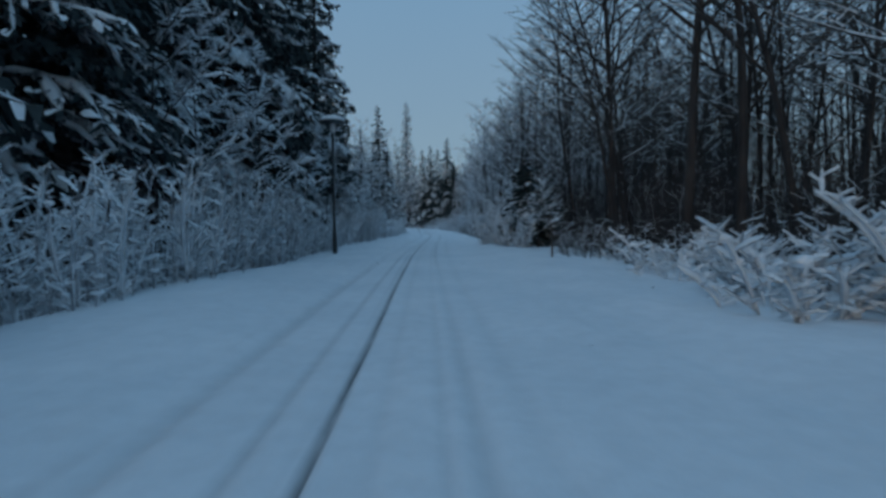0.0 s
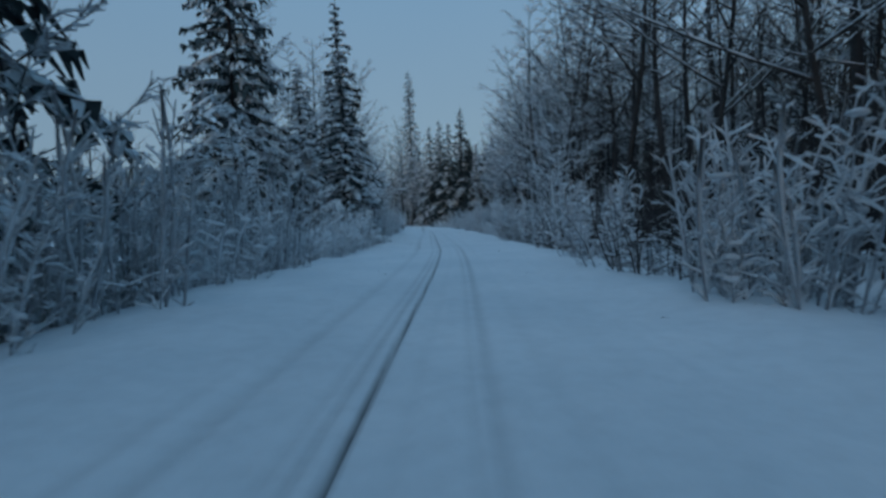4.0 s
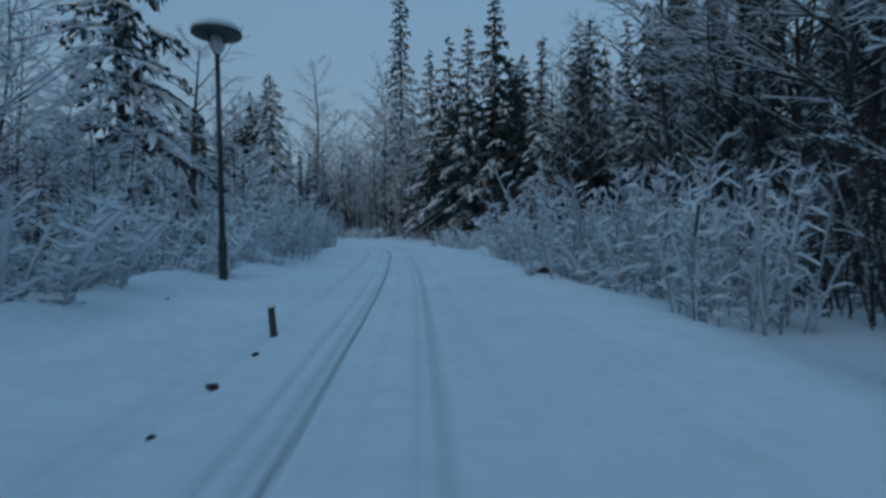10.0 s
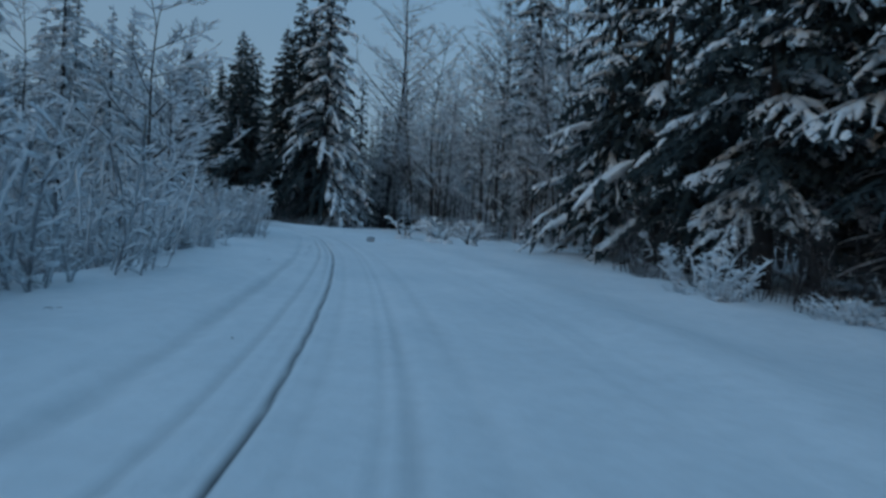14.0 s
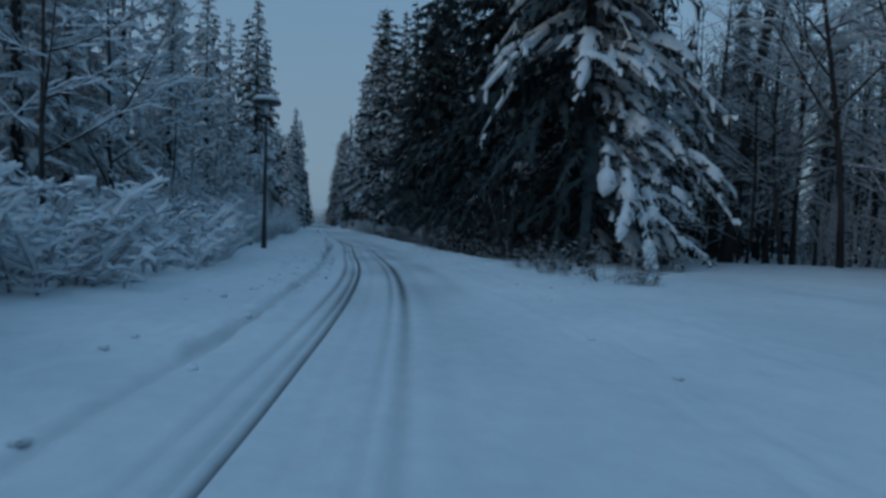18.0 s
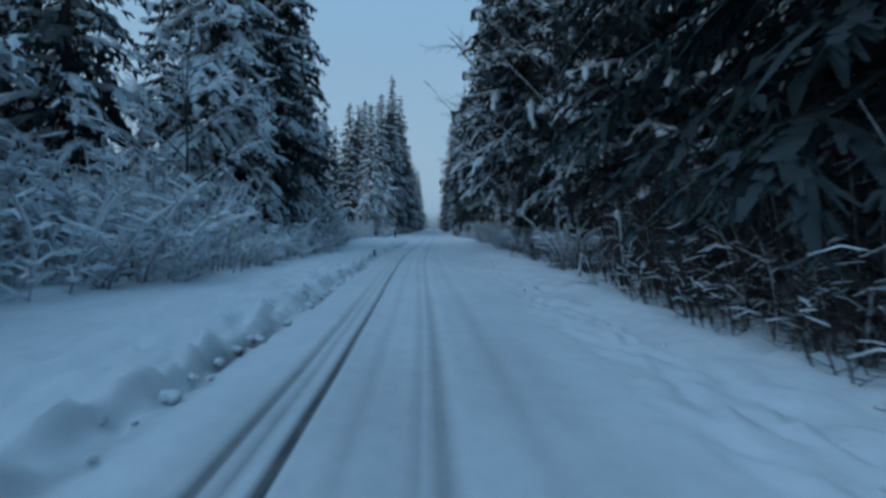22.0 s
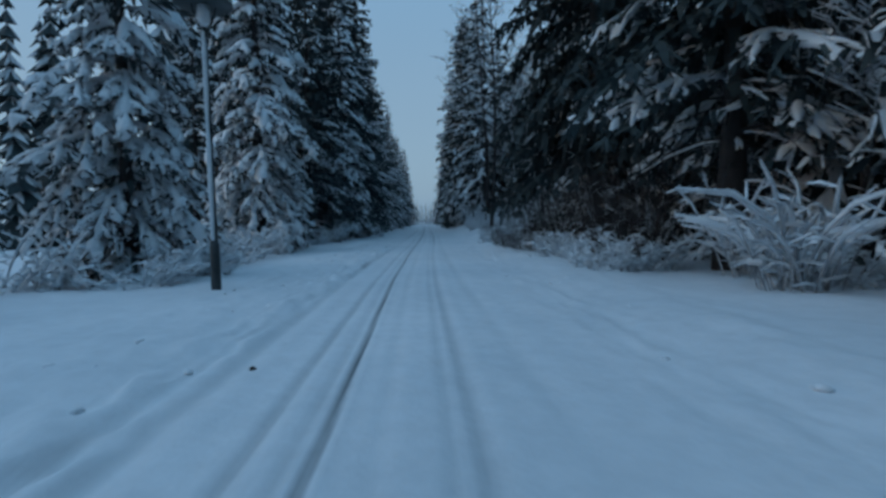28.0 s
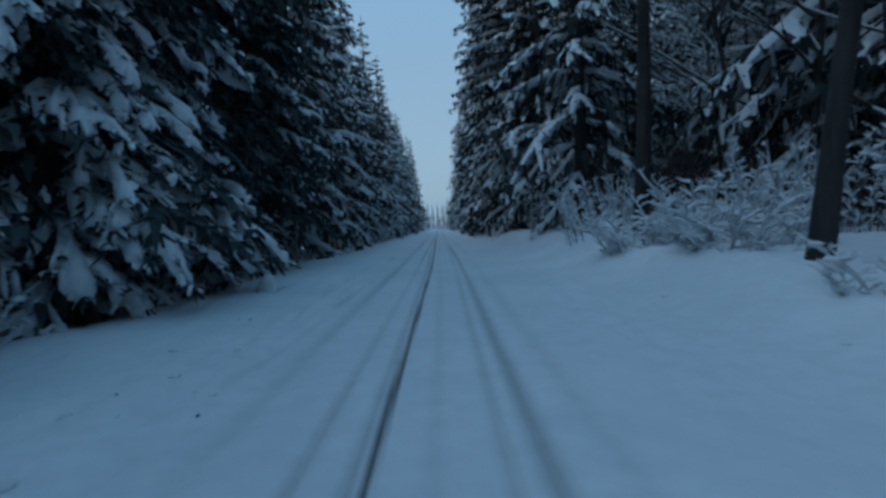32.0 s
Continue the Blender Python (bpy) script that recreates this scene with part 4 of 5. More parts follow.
put(SPRUCE_HI[0], -9.2, 72.4, 0.9)
put(CUSHION, 3.3, 67.6, 0.9)
put(CUSHION, 4.3, 69.4, 1.1)
put(WHITEBUSH[0], 3.1, 73.6, 0.8)
put(SPRUCE_HI[0], -108.1, 233.2, 1.15)
put(SPRUCE_HI[3], -108.6, 214.2, 0.8)
put(SPRUCE_HI[1], -7.2, 62.5, 0.85, 0.6)
put(SPRUCE_YOUNG[0], 4.2, 29.6, 1.4, 0.64)
put(SPRUCE_YOUNG[0], 5.4, 30.4, 1.2, 0.6)
put(SAPLING[1], 3.4, 55.6, 0.6)
put(SAPLING[0], 2.8, 29.4, 0.5)
put(SHRUB[1], 3.0, 31.2, 1.1)
put(SHRUB[0], 3.3, 27.9, 0.9)
for x, y in ((4.6, 28.0), (4.9, 30.3), (3.9, 31.4), (5.4, 29.2)):
    put(SAPLING[0], x, y, 0.5)
put(OAK, -25.7, 136.5, 1.15)
put(SPRUCE_HI[1], *road_point(70.5, -7.6), 0.8, 0.76)
put(SPRUCE_HI[3], *road_point(67.0, -9.0), 0.75, 0.8)
put(SPRUCE_HI[1], *road_point(74.5, -10.5), 0.75, 0.85)
put(SPRUCE_HI[3], *road_point(292.0, -6.4), 0.95)
put(BARE[0], *road_point(77.5, -9.0), 0.85)
put(BARE[1], *road_point(81.0, -8.6), 0.9)
put(BARE[0], *road_point(86.0, -9.5), 0.85)
for along, off, kind in ((273.5, -7.0, 3), (278.5, -7.6, 1), (283.5, -7.2, 2), (288.5, -7.5, 2)):
    put(SPRUCE_HI[kind], *road_point(along, off), 0.98)

put(SPRUCE_YOUNG[1], 2.6, 139.0, 0.8)
put(SHRUB[1], -3.4, 131.9, 0.95)
put(SHRUB[3], -4.6, 130.2, 0.9)
put(SHRUB[2], 0.8, 101.8, 0.95)
put(ARCHED[0], -97.2, 222.9, 1.15)
put(ARCHED[0], -98.6, 224.4, 1.0)
put(ARCHED[1], -101.5, 225.0, 1.0)
put(SAPLING[0], -20.0, 164.6, 0.45)
put(SHRUB[3], 4.9, 8.0, 1.25)
put(ARCHED[1], 6.0, 9.6, 1.3)
put(SHRUB[1], 6.6, 6.9, 1.1)
for along, off, k in ((83.5, 5.3, 1), (86.0, 4.9, 0), (87.6, 5.6, 1), (89.4, 4.9, 0), (91.2, 5.3, 0), (92.6, 6.2, 1)):
    put(WHITEBUSH[k], *road_point(along, off), R.uniform(0.9, 1.1))
put(SHRUB[0], 0.6, 91.1, 0.95)
put(SHRUB[2], 0.9, 89.0, 0.95)

# tall spruces that lean their crowns over the right edge of the lane
s = 229.0
while s < 345:
    x, y = road_point(s, R.uniform(5.4, 6.0))
    TAKEN.append((x, y))
    R.choice(SPRUCE_COLUMN).at(x, y, R.uniform(0, 360), R.uniform(0.92, 1.02), R.uniform(0.9, 1.05))
    s += R.uniform(5.0, 7.5) if s < 241 or s > 310 else 75

# trees where the road bends out of sight
for k in range(11):
    x, y = road_point(448 + 6 * R.random(), -8 + 1.6 * k)
    TAKEN.append((x, y))
    R.choice(SPRUCE_FAR).at(x, y, R.uniform(0, 360), R.uniform(0.4, 0.6))

# stretches of forest: side, from, to (metres along the road), nearest and farthest from its middle, spacing, kinds, scale
NEAR_GREEN = [SPRUCE_HI[0], SPRUCE_HI[1], SPRUCE_HI[3]]
NEAR_WHITE = [SPRUCE_HI[1], SPRUCE_HI[3]]
STRETCHES = [
    (-1, -4, 50, 5.3, 6.2, 1.3, SHRUB[:3] + THICKET, 0.85, 1.1), (-1, -4, 52, 6.6, 8.0, 2.2, THICKET + SAPLING[:1], 0.9, 1.2),
    (-1, 4, 41, 8.2, 10.5, 3.2, [SPRUCE_HI[0], SPRUCE_HI[2], SPRUCE_HI[0]], 1.05, 1.35), (-1, -2, 44, 10.8, 13.5, 2.6, SPRUCE_MID[1:2] + SPRUCE_MID[3:], 1.0, 1.4), (-1, -2, 44, 14, 19, 3.4, SPRUCE_MID, 1.0, 1.4),
    (-1, 50, 64, 4.3, 5.4, 1.7, SHRUB + ARCHED, 0.8, 1.05), (-1, 64, 108, 5.6, 6.8, 1.5, SHRUB + THICKET, 0.95, 1.25), (-1, 62, 112, 7.2, 9.5, 2.2, THICKET + SAPLING, 1.0, 1.25),
    (-1, 62, 84, 8.5, 13.0, 1.5, BARE + SAPLING, 0.55, 0.8), (-1, 84, 95, 8.2, 12.0, 1.1, BARE + SAPLING[1:], 0.7, 0.95), (-1, 95, 112, 8.5, 12.0, 1.7, SAPLING + BARE[3:], 0.45, 0.7), (-1, 105, 115, 12, 16, 1.5, BARE[3:] + BARE[1:2], 0.5, 0.7), (-1, 70, 88, 14, 22, 3.0, BARE, 0.7, 0.9),
    (-1, 60, 114, 8.6, 12.5, 1.5, DARKBRUSH, 0.8, 1.15), (-1, 114, 152, 9.5, 14, 2.0, DARKBRUSH, 0.6, 0.9), (1, 62, 102, 7.4, 11, 1.6, DARKBRUSH, 0.8, 1.15),
    (-1, 108, 152, 4.7, 6.0, 1.5, THICKET + SHRUB, 0.8, 1.1), (-1, 110, 152, 6.6, 9.5, 2.2, THICKET + SAPLING[:1], 0.8, 1.05), (-1, 112, 152, 12, 26, 7.0, SAPLING + BARE[3:], 0.6, 0.9),
    (-1, 152, 182, 5.4, 7.2, 1.3, SHRUB + SNOWBUSH * 2, 0.95, 1.3), (-1, 152, 184, 7.4, 8.6, 1.8, SNOWBUSH + SAPLING, 1.0, 1.4), (-1, 152, 182, 8.5, 11.5, 2.6, SPRUCE_RIME + SAPLING, 0.45, 0.62), (-1, 155, 190, 12.0, 17, 3.2, SPRUCE_RIME + BARE[3:], 0.6, 0.8),
    (-1, 182, 216, 6.0, 7.2, 1.4, SHRUB + THICKET + SNOWBUSH, 0.95, 1.25), (-1, 182, 200, 9.5, 11.5, 2.6, SPRUCE_RIME, 0.65, 0.85), (-1, 200, 214, 9.0, 11.5, 2.8, SPRUCE_HI[3:] + SPRUCE_RIME, 0.75, 0.92), (-1, 184, 220, 7.2, 9.0, 1.2, SAPLING + THICKET + WHITEBUSH, 0.95, 1.25),
    (-1, 216, 236, 5.2, 6.6, 1.2, SNOWBUSH + ARCHED + SHRUB[:1], 0.85, 1.15), (-1, 214, 236, 8.0, 9.8, 3.0, NEAR_WHITE + SPRUCE_HI[:1], 1.0, 1.2),
    (-1, 236, 262, 7.0, 9.2, 1.6, SHRUB + THICKET, 0.65, 0.95), (-1, 236, 262, 11, 20, 1.6, SPRUCE_RIME[:1] + BARE + BARE[3:], 0.6, 0.85),
    (-1, 262, 284, 5.9, 6.8, 1.2, SHRUB[1:2] + ARCHED + SNOWBUSH[1:], 0.6, 0.9), (-1, 284, 300, 6.2, 7.2, 1.8, SHRUB[3:] + DARKBUSH, 0.7, 1.0), (-1, 266, 282, 7.0, 8.2, 3.0, NEAR_WHITE, 0.85, 1.0), (-1, 283, 302, 6.4, 8.0, 1.6, DARKBUSH + DARKBRUSH, 0.7, 0.95), (-1, 281, 288, 6.2, 7.4, 2.2, NEAR_WHITE + [SPRUCE_DARK], 1.0, 1.15), (-1, 287, 304, 6.4, 8.2, 1.9, [SPRUCE_DARK, SPRUCE_HI[2], SPRUCE_HI[1]], 1.25, 1.5), (-1, 284, 304, 9.5, 13, 2.0, [SPRUCE_HI[2], SPRUCE_MID[3]], 0.9, 1.1),
    (-1, 190, 236, 13, 20, 3.2, SPRUCE_MID + SPRUCE_FAR, 0.68, 0.9), (-1, 278, 300, 12, 18, 3.0, SPRUCE_MID + SPRUCE_FAR, 0.7, 0.92), (-1, 300, 440, 6.6, 9, 3.4, SPRUCE_FAR + SPRUCE_MID[1:2], 1.0, 1.25), (-1, 300, 380, 5.8, 7.2, 3.0, THICKET, 0.8, 1.0),
    (1, 12, 30, 5.6, 7.5, 1.8, SHRUB[3:] + DARKBUSH, 0.7, 1.0), (1, 30, 62, 4.1, 5.4, 1.4, SHRUB + DARKBUSH * 2, 0.95, 1.25), (1, 62, 77, 4.3, 5.6, 1.3, SHRUB + SNOWBUSH[:1] + WHITEBUSH[1:], 0.85, 1.1), (1, 77, 96, 4.3, 5.6, 1.3, SHRUB + THICKET, 1.0, 1.3),
    (1, 0, 60, 6.8, 9.0, 1.3, DARKBUSH * 2 + DARKBRUSH, 0.8, 1.15), (1, -2, 66, 10, 15, 1.6, DARKBRUSH, 0.85, 1.2), (1, 56, 96, 6.6, 8.6, 1.8, THICKET + DARKBUSH, 0.9, 1.25), (1, -2, 56, 8.5, 13, 2.0, BARE_DARK, 0.85, 1.2), (1, -2, 60, 13, 22, 1.8, BARE_DARK, 0.85, 1.2), (1, 56, 80, 8.5, 13, 2.2, BARE_DARK + BARE, 0.85, 1.2), (1, 60, 90, 13, 22, 2.0, BARE_DARK + BARE, 0.85, 1.2),
    (1, 10, 100, 20, 30, 3.0, BARE_DARK, 0.9, 1.1), (1, 70, 100, 8.5, 13, 2.2, BARE + SAPLING[1:], 0.85, 1.15),
    (1, 102, 116, 4.6, 6.0, 1.4, SHRUB + THICKET[1:], 1.05, 1.35), (1, 98, 110, 7.0, 10.0, 2.0, THICKET + SAPLING, 0.9, 1.1), (1, 84, 108, 8, 15, 1.0, BARE, 0.85, 1.15), (1, 104, 127, 9, 16, 1.0, BARE_DARK + BARE[:1], 0.6, 0.9), (1, 108, 126, 6.4, 9, 1.2, DARKBRUSH + DARKBUSH + THICKET[1:], 0.8, 1.1),
    (1, 122, 142, 7.6, 9.4, 1.8, SHRUB[1:2] + ARCHED[1:], 0.6, 0.95), (1, 126, 137, 11.5, 16, 1.9, [SPRUCE_DARK, SPRUCE_DARK, SPRUCE_DARK, SPRUCE_HI[1]], 0.8, 0.98), (1, 137, 149, 12, 16.5, 2.2, [SPRUCE_HI[2], SPRUCE_DARK, SPRUCE_DARK], 0.78, 0.95), (1, 127, 147, 9.2, 11, 1.5, DARKBRUSH + DARKBUSH, 0.6, 0.9), (1, 128, 148, 18, 26, 3.4, SPRUCE_MID, 0.7, 0.95),
    (1, 160, 192, 16, 34, 0.9, SAPLING + THICKET, 1.0, 1.4), (1, 150, 178, 15, 17, 2.2, ARCHED[1:] + THICKET, 0.55, 0.85), (1, 146, 182, 18, 36, 1.6, BARE + SAPLING, 0.8, 1.25), (1, 162, 192, 17, 40, 0.9, BARE[1:2] + BARE[3:] + BARE_DARK[2:], 1.1, 1.5),
    (1, 178, 190, 4.4, 5.4, 1.5, DARKBUSH, 0.55, 0.8), (1, 190, 214, 4.0, 5.0, 1.3, DARKBUSH, 0.8, 1.1), (1, 186, 215, 5.2, 6.4, 1.5, DARKBRUSH, 0.7, 1.0), (1, 215, 226, 4.6, 5.6, 1.4, ARCHED[:1] + DARKBUSH * 4, 0.7, 1.0), (1, 188, 195, 6.2, 7.4, 2.2, [SPRUCE_DARK], 1.15, 1.4), (1, 195, 212, 5.4, 7.4, 2.1, [SPRUCE_DARK], 1.15, 1.45), (1, 212, 217, 5.6, 7.4, 2.3, [SPRUCE_HI[2], SPRUCE_HI[0]], 1.15, 1.4), (1, 216, 228, 5.6, 8.0, 1.9, SAPLING[:1] + BARE_DARK[2:] + DARKBRUSH, 0.7, 1.0), (1, 209, 228, 8.4, 10, 3.0, [SPRUCE_HI[0], SPRUCE_HI[2]], 1.1, 1.4), (1, 192, 300, 10, 14, 3.6, SPRUCE_MID, 1.0, 1.35),
    (1, 226, 250, 4.4, 5.6, 1.4, SHRUB[1:2] + ARCHED + SNOWBUSH, 0.7, 1.0), (1, 222, 252, 6.2, 8.2, 2.2, [SPRUCE_HI[0], BARE[1], BARE[3], BARE[4], SAPLING[1], SAPLING[0]], 1.0, 1.35),
    (1, 248, 264, 6.6, 8.0, 1.4, SHRUB + ARCHED, 0.7, 1.05), (1, 252, 264, 8.6, 10, 1.8, SAPLING, 0.8, 1.1), (1, 263, 271, 4.3, 5.2, 1.1, ARCHED[1:] + SHRUB[3:], 0.75, 1.0), (1, 271, 286, 4.1, 5.3, 1.2, DARKBUSH * 3 + SHRUB[3:], 0.7, 1.0), (1, 283, 296, 4.5, 5.3, 1.0, SHRUB[3:] + DARKBUSH + ARCHED[1:], 0.65, 0.95), (1, 284, 300, 5.4, 7.2, 1.0, DARKBUSH + SHRUB[1:2] + THICKET[1:], 0.7, 1.0), (1, 294, 302, 4.6, 5.6, 1.5, SHRUB[1:2] + THICKET[1:], 0.6, 0.85), (1, 266, 284, 5.6, 6.8, 1.8, DARKBRUSH, 0.6, 0.9), (1, 256, 262, 6.2, 7.6, 2.6, NEAR_GREEN, 1.1, 1.4), (1, 262, 269, 5.8, 7.4, 2.1, SPRUCE_HI[2:3], 1.15, 1.5), (1, 269, 280, 5.8, 7.4, 2.1, [SPRUCE_DARK], 1.15, 1.5), (1, 281, 288, 7, 11, 1.6, SAPLING[:1] + BARE_DARK[2:] + THICKET, 0.8, 1.1), (1, 284, 306, 6.0, 10, 1.2, BARE_DARK[2:] + DARKBRUSH * 2 + DARKBUSH, 0.6, 0.95), (1, 288, 330, 9, 13, 1.8, SPRUCE_RIME + BARE_DARK[2:] + BARE_DARK[2:] + BARE[3:], 0.8, 1.1), (1, 296, 330, 13, 18, 2.4, SPRUCE_MID, 1.0, 1.3),
    (1, 192, 300, 16, 24, 4.5, SPRUCE_FAR, 0.9, 1.2), (1, 300, 440, 5.8, 9.0, 3.6, SPRUCE_FAR + SPRUCE_MID[1:2], 1.2, 1.5), (1, 300, 380, 5.4, 6.6, 3.0, THICKET, 0.7, 0.95),
]
for side, s0, s1, u0, u1, gap, kinds, lo, hi in STRETCHES:
    R.seed(int(1000 * s0 + 37 * u0 + 10 * s1 + 500000 * (side + 1)))
    s = s0 + R.uniform(0, gap)
    while s < s1:
        x, y = road_point(s + R.uniform(-0.25, 0.25) * gap, side * R.uniform(u0, u1))
        ls, lu = road_coords(x, y)
        near = 1.1 if gap < 2.5 else 2.0
        if abs(lu) > u0 - 0.5 and all((x - a) ** 2 + (y - b) ** 2 > near * near for a, b in TAKEN):
            put(kinds, x, y, R.uniform(lo, hi), R.uniform(0.92, 1.08))
        s += gap * R.uniform(0.75, 1.25)


# ---------------------------------------------------------------- the woods farther in, as one mass of trees
def build_far_woods():
    rnd = random.Random(77)
    w = [Soup(), Soup(), Soup()]
    for k in range(3300):
        s, side = rnd.uniform(-25, 420), rnd.choice((-1, 1))
        near, deep = 17, 38
        if side < 0 and 100 < s < 185:
            near = 24
        if side > 0 and 140 < s < 192:
            near = 34
        if side < 0 and 236 < s < 276:
            near = 22
        if k % 4 == 0 or k > 2700:
            s, side, near, deep = rnd.uniform(-10, 125), 1, 14, 30
        if k % 4 in (1, 2) and k <= 2700:
            s, side, near, deep = rnd.uniform(140, 200), 1, 20, 55
        x, y = road_point(s, side * (near + deep * rnd.random() ** 1.3))
        ls, lu = road_coords(x, y)
        if abs(lu) < near - 2 or any((x - a) ** 2 + (y - b) ** 2 < 4 for a, b in TAKEN):
            continue
        g = Vector((x, y, ground_z(x, y)))
        bare_wood = (side > 0 and s < 118) or (side > 0 and 140 < s < 190) or (side < 0 and (42 < s < 150 or 232 < s < 276))
        if rnd.random() < (1.0 if bare_wood or (side > 0 and 138 < s < 200) else 0.7 if side < 0 and 150 < s < 200 else 0.15):
            h = rnd.uniform(10, 19) * (0.6 if side < 0 else 1)
            lean = Vector((rnd.uniform(-0.06, 0.06), rnd.uniform(-0.06, 0.06), 0)) * h
            w[0].tube([g - UP * 0.2, g + lean * 0.5 + UP * h * 0.5, g + lean + UP * h], [0.085, 0.06, 0.015], 4, False)
            for j in range(34):
                t = rnd.uniform(0.06, 1)
                p = g + lean * t + UP * h * t
                d = Vector((rnd.uniform(-1, 1), rnd.uniform(-1, 1), rnd.uniform(0.1, 1))).normalized() * h * 0.2 * (1.25 - 0.8 * t)
                q = p + d
                w[0].strip([p, q], [0.03, 0.008], UP.cross(d).normalized())
                if rnd.random() < (0.04 if s < 65 and side > 0 else 0.25 if s < 120 and side > 0 else 0.5):
                    w[2].roof([p, q], [0.03, 0.015], [0.05, 0.03], UP.cross(d).normalized())
                for z in range(2):
                    b = p.lerp(q, rnd.uniform(0.3, 1))
                    c = b + (d + Vector((rnd.uniform(-1, 1), rnd.uniform(-1, 1), rnd.uniform(-0.4, 0.8))) * h * 0.1) * 0.5
                    w[2 if rnd.random() < (0.02 if s < 65 and side > 0 else 0.12 if s < 120 and side > 0 else 0.3) else 0].strip([b, c], [0.016, 0.006], Vector((rnd.uniform(-1, 1), rnd.uniform(-1, 1), 0.5)).normalized())
        else:
            h = rnd.uniform(11, 23) * (0.6 if side < 0 and 100 < s < 185 else 1)
            r = h * rnd.uniform(0.10, 0.16)
            n = 17
            w[0].tube([g - UP * 0.2, g + UP * h], [h * 0.011, 0.02], 4, False)
            for j in range(n):
                f = 0.05 + 0.93 * j / n
                q = r * (1 - f) ** 0.8 + 0.15
                apex = g + UP * (f * h + h * 0.05)
                a0 = rnd.uniform(0, 6)
                for m, up in ((1, 0), (2, 0.05)):
                    base = len(w[m].v)
                    w[m].v.append(apex + UP * up * 2)
                    for e in range(12):
                        a = a0 + e * 0.5236
                        k2 = q * ((1.15 if e % 2 else 0.6) if m == 1 else (0.95 if e % 2 else 0.3)) * rnd.uniform(0.45, 1.3)
                        w[m].v.append(g + Vector((math.cos(a) * k2, math.sin(a) * k2, f * h - k2 * (0.75 if m == 1 else 0.62) + up + h * 0.02)))
                    w[m].f += [(base, base + 1 + e, base + 1 + (e + 1) % 12) for e in range(12)]
    me = bpy.data.meshes.new("far_woods")
    v, f, mi = [], [], []
    for m in range(3):
        o = len(v)
        v += [tuple(p) for p in w[m].v]
        f += [tuple(o + i for i in q) for q in w[m].f]
        mi += [m] * len(w[m].f)
    me.from_pydata(v, [], f)
    for m in (BARK, NEEDLE, FROST):
        me.materials.append(m)
    me.polygons.foreach_set("material_index", mi)
    me.update()
    tagged(new("far_woods", me), "mixed snowy forest of spruces and leafless trees farther in", "forest", kind="stuff")


build_far_woods()


# ---------------------------------------------------------------- street lamps
def make_lamp():
    top = thing("street_lamp", "dark steel park lamp with a flat round snow-capped head", "street lamp", "lamps along the road")
    s = Soup()
    s.tube([Vector((0, 0, z)) for z in (-0.3, 0.0, 0.9, 3.0, 5.0)], [0.075, 0.075, 0.068, 0.058, 0.05], 14)
    pole = part("pole", s, STEEL, top)
    s = Soup()
    s.tube([Vector((0, 0, z)) for z in (-0.2, 0.02, 0.85, 0.9)], [0.095, 0.095, 0.09, 0.074], 14)
    part("base_sleeve", s, STEEL, top, "wider steel sleeve at the foot")
    for a in (0, math.pi):
        s = Soup()
        d = Vector((math.cos(a), math.sin(a), 0))
        s.tube([Vector((0, 0, 4.95)) + d * 0.03, Vector((0, 0, 5.15)) + d * 0.16, Vector((0, 0, 5.42)) + d * 0.22], [0.018, 0.016, 0.016], 8)
        part("bracket_arm", s, STEEL, top)
    s = Soup()
    s.tube([Vector((0, 0, z)) for z in (5.0, 5.08, 5.3, 5.42)], [0.05, 0.11, 0.12, 0.10], 14)
    part("lamp_glass", s, GLASSY, top, "pale frosted lamp glass")
    s = Soup()
    s.tube([Vector((0, 0, z)) for z in (5.40, 5.42, 5.46, 5.52, 5.57)], [0.50, 0.53, 0.53, 0.40, 0.18], 28)
    shade = part("shade", s, STEEL, top, "flat round dark shade")
    s = Soup()
    s.tube([Vector((0, 0, z)) for z in (5.475, 5.54, 5.64, 5.70, 5.72)], [0.525, 0.52, 0.43, 0.24, 0.06], 22)
    part("snow_cap", s, SNOW, shade, "cap of snow on the shade")
    s = Soup()
    rnd = random.Random(5)
    side = Vector((0.4, 0.9, 0))
    s.pillow([Vector((0.03, 0.045, z)) for z in np.linspace(0.95, 4.9, 12)], [0.035 + rnd.uniform(-0.01, 0.012) for _ in range(12)], [0.02] * 12, Vector((0.9, -0.4, 0)), 0.0)
    for i, v in enumerate(s.v):
        s.v[i] = Vector((v.x + (0.03 if i % 6 in (1, 2, 3) else 0), v.y + (0.035 if i % 6 in (1, 2, 3) else 0), v.z))
    part("stuck_snow", s, SNOW, pole, "snow stuck to one side of the pole")
    return Kind(top)


LAMP = make_lamp()
ALL.append(LAMP)
for x, y, turn in ((-4.8, 22.6, 20), (-8.7, 105.2, 60), (-43.9, 172.4, 100), (-104.5, 215.2, 270)):
    LAMP.at(x, y, turn)

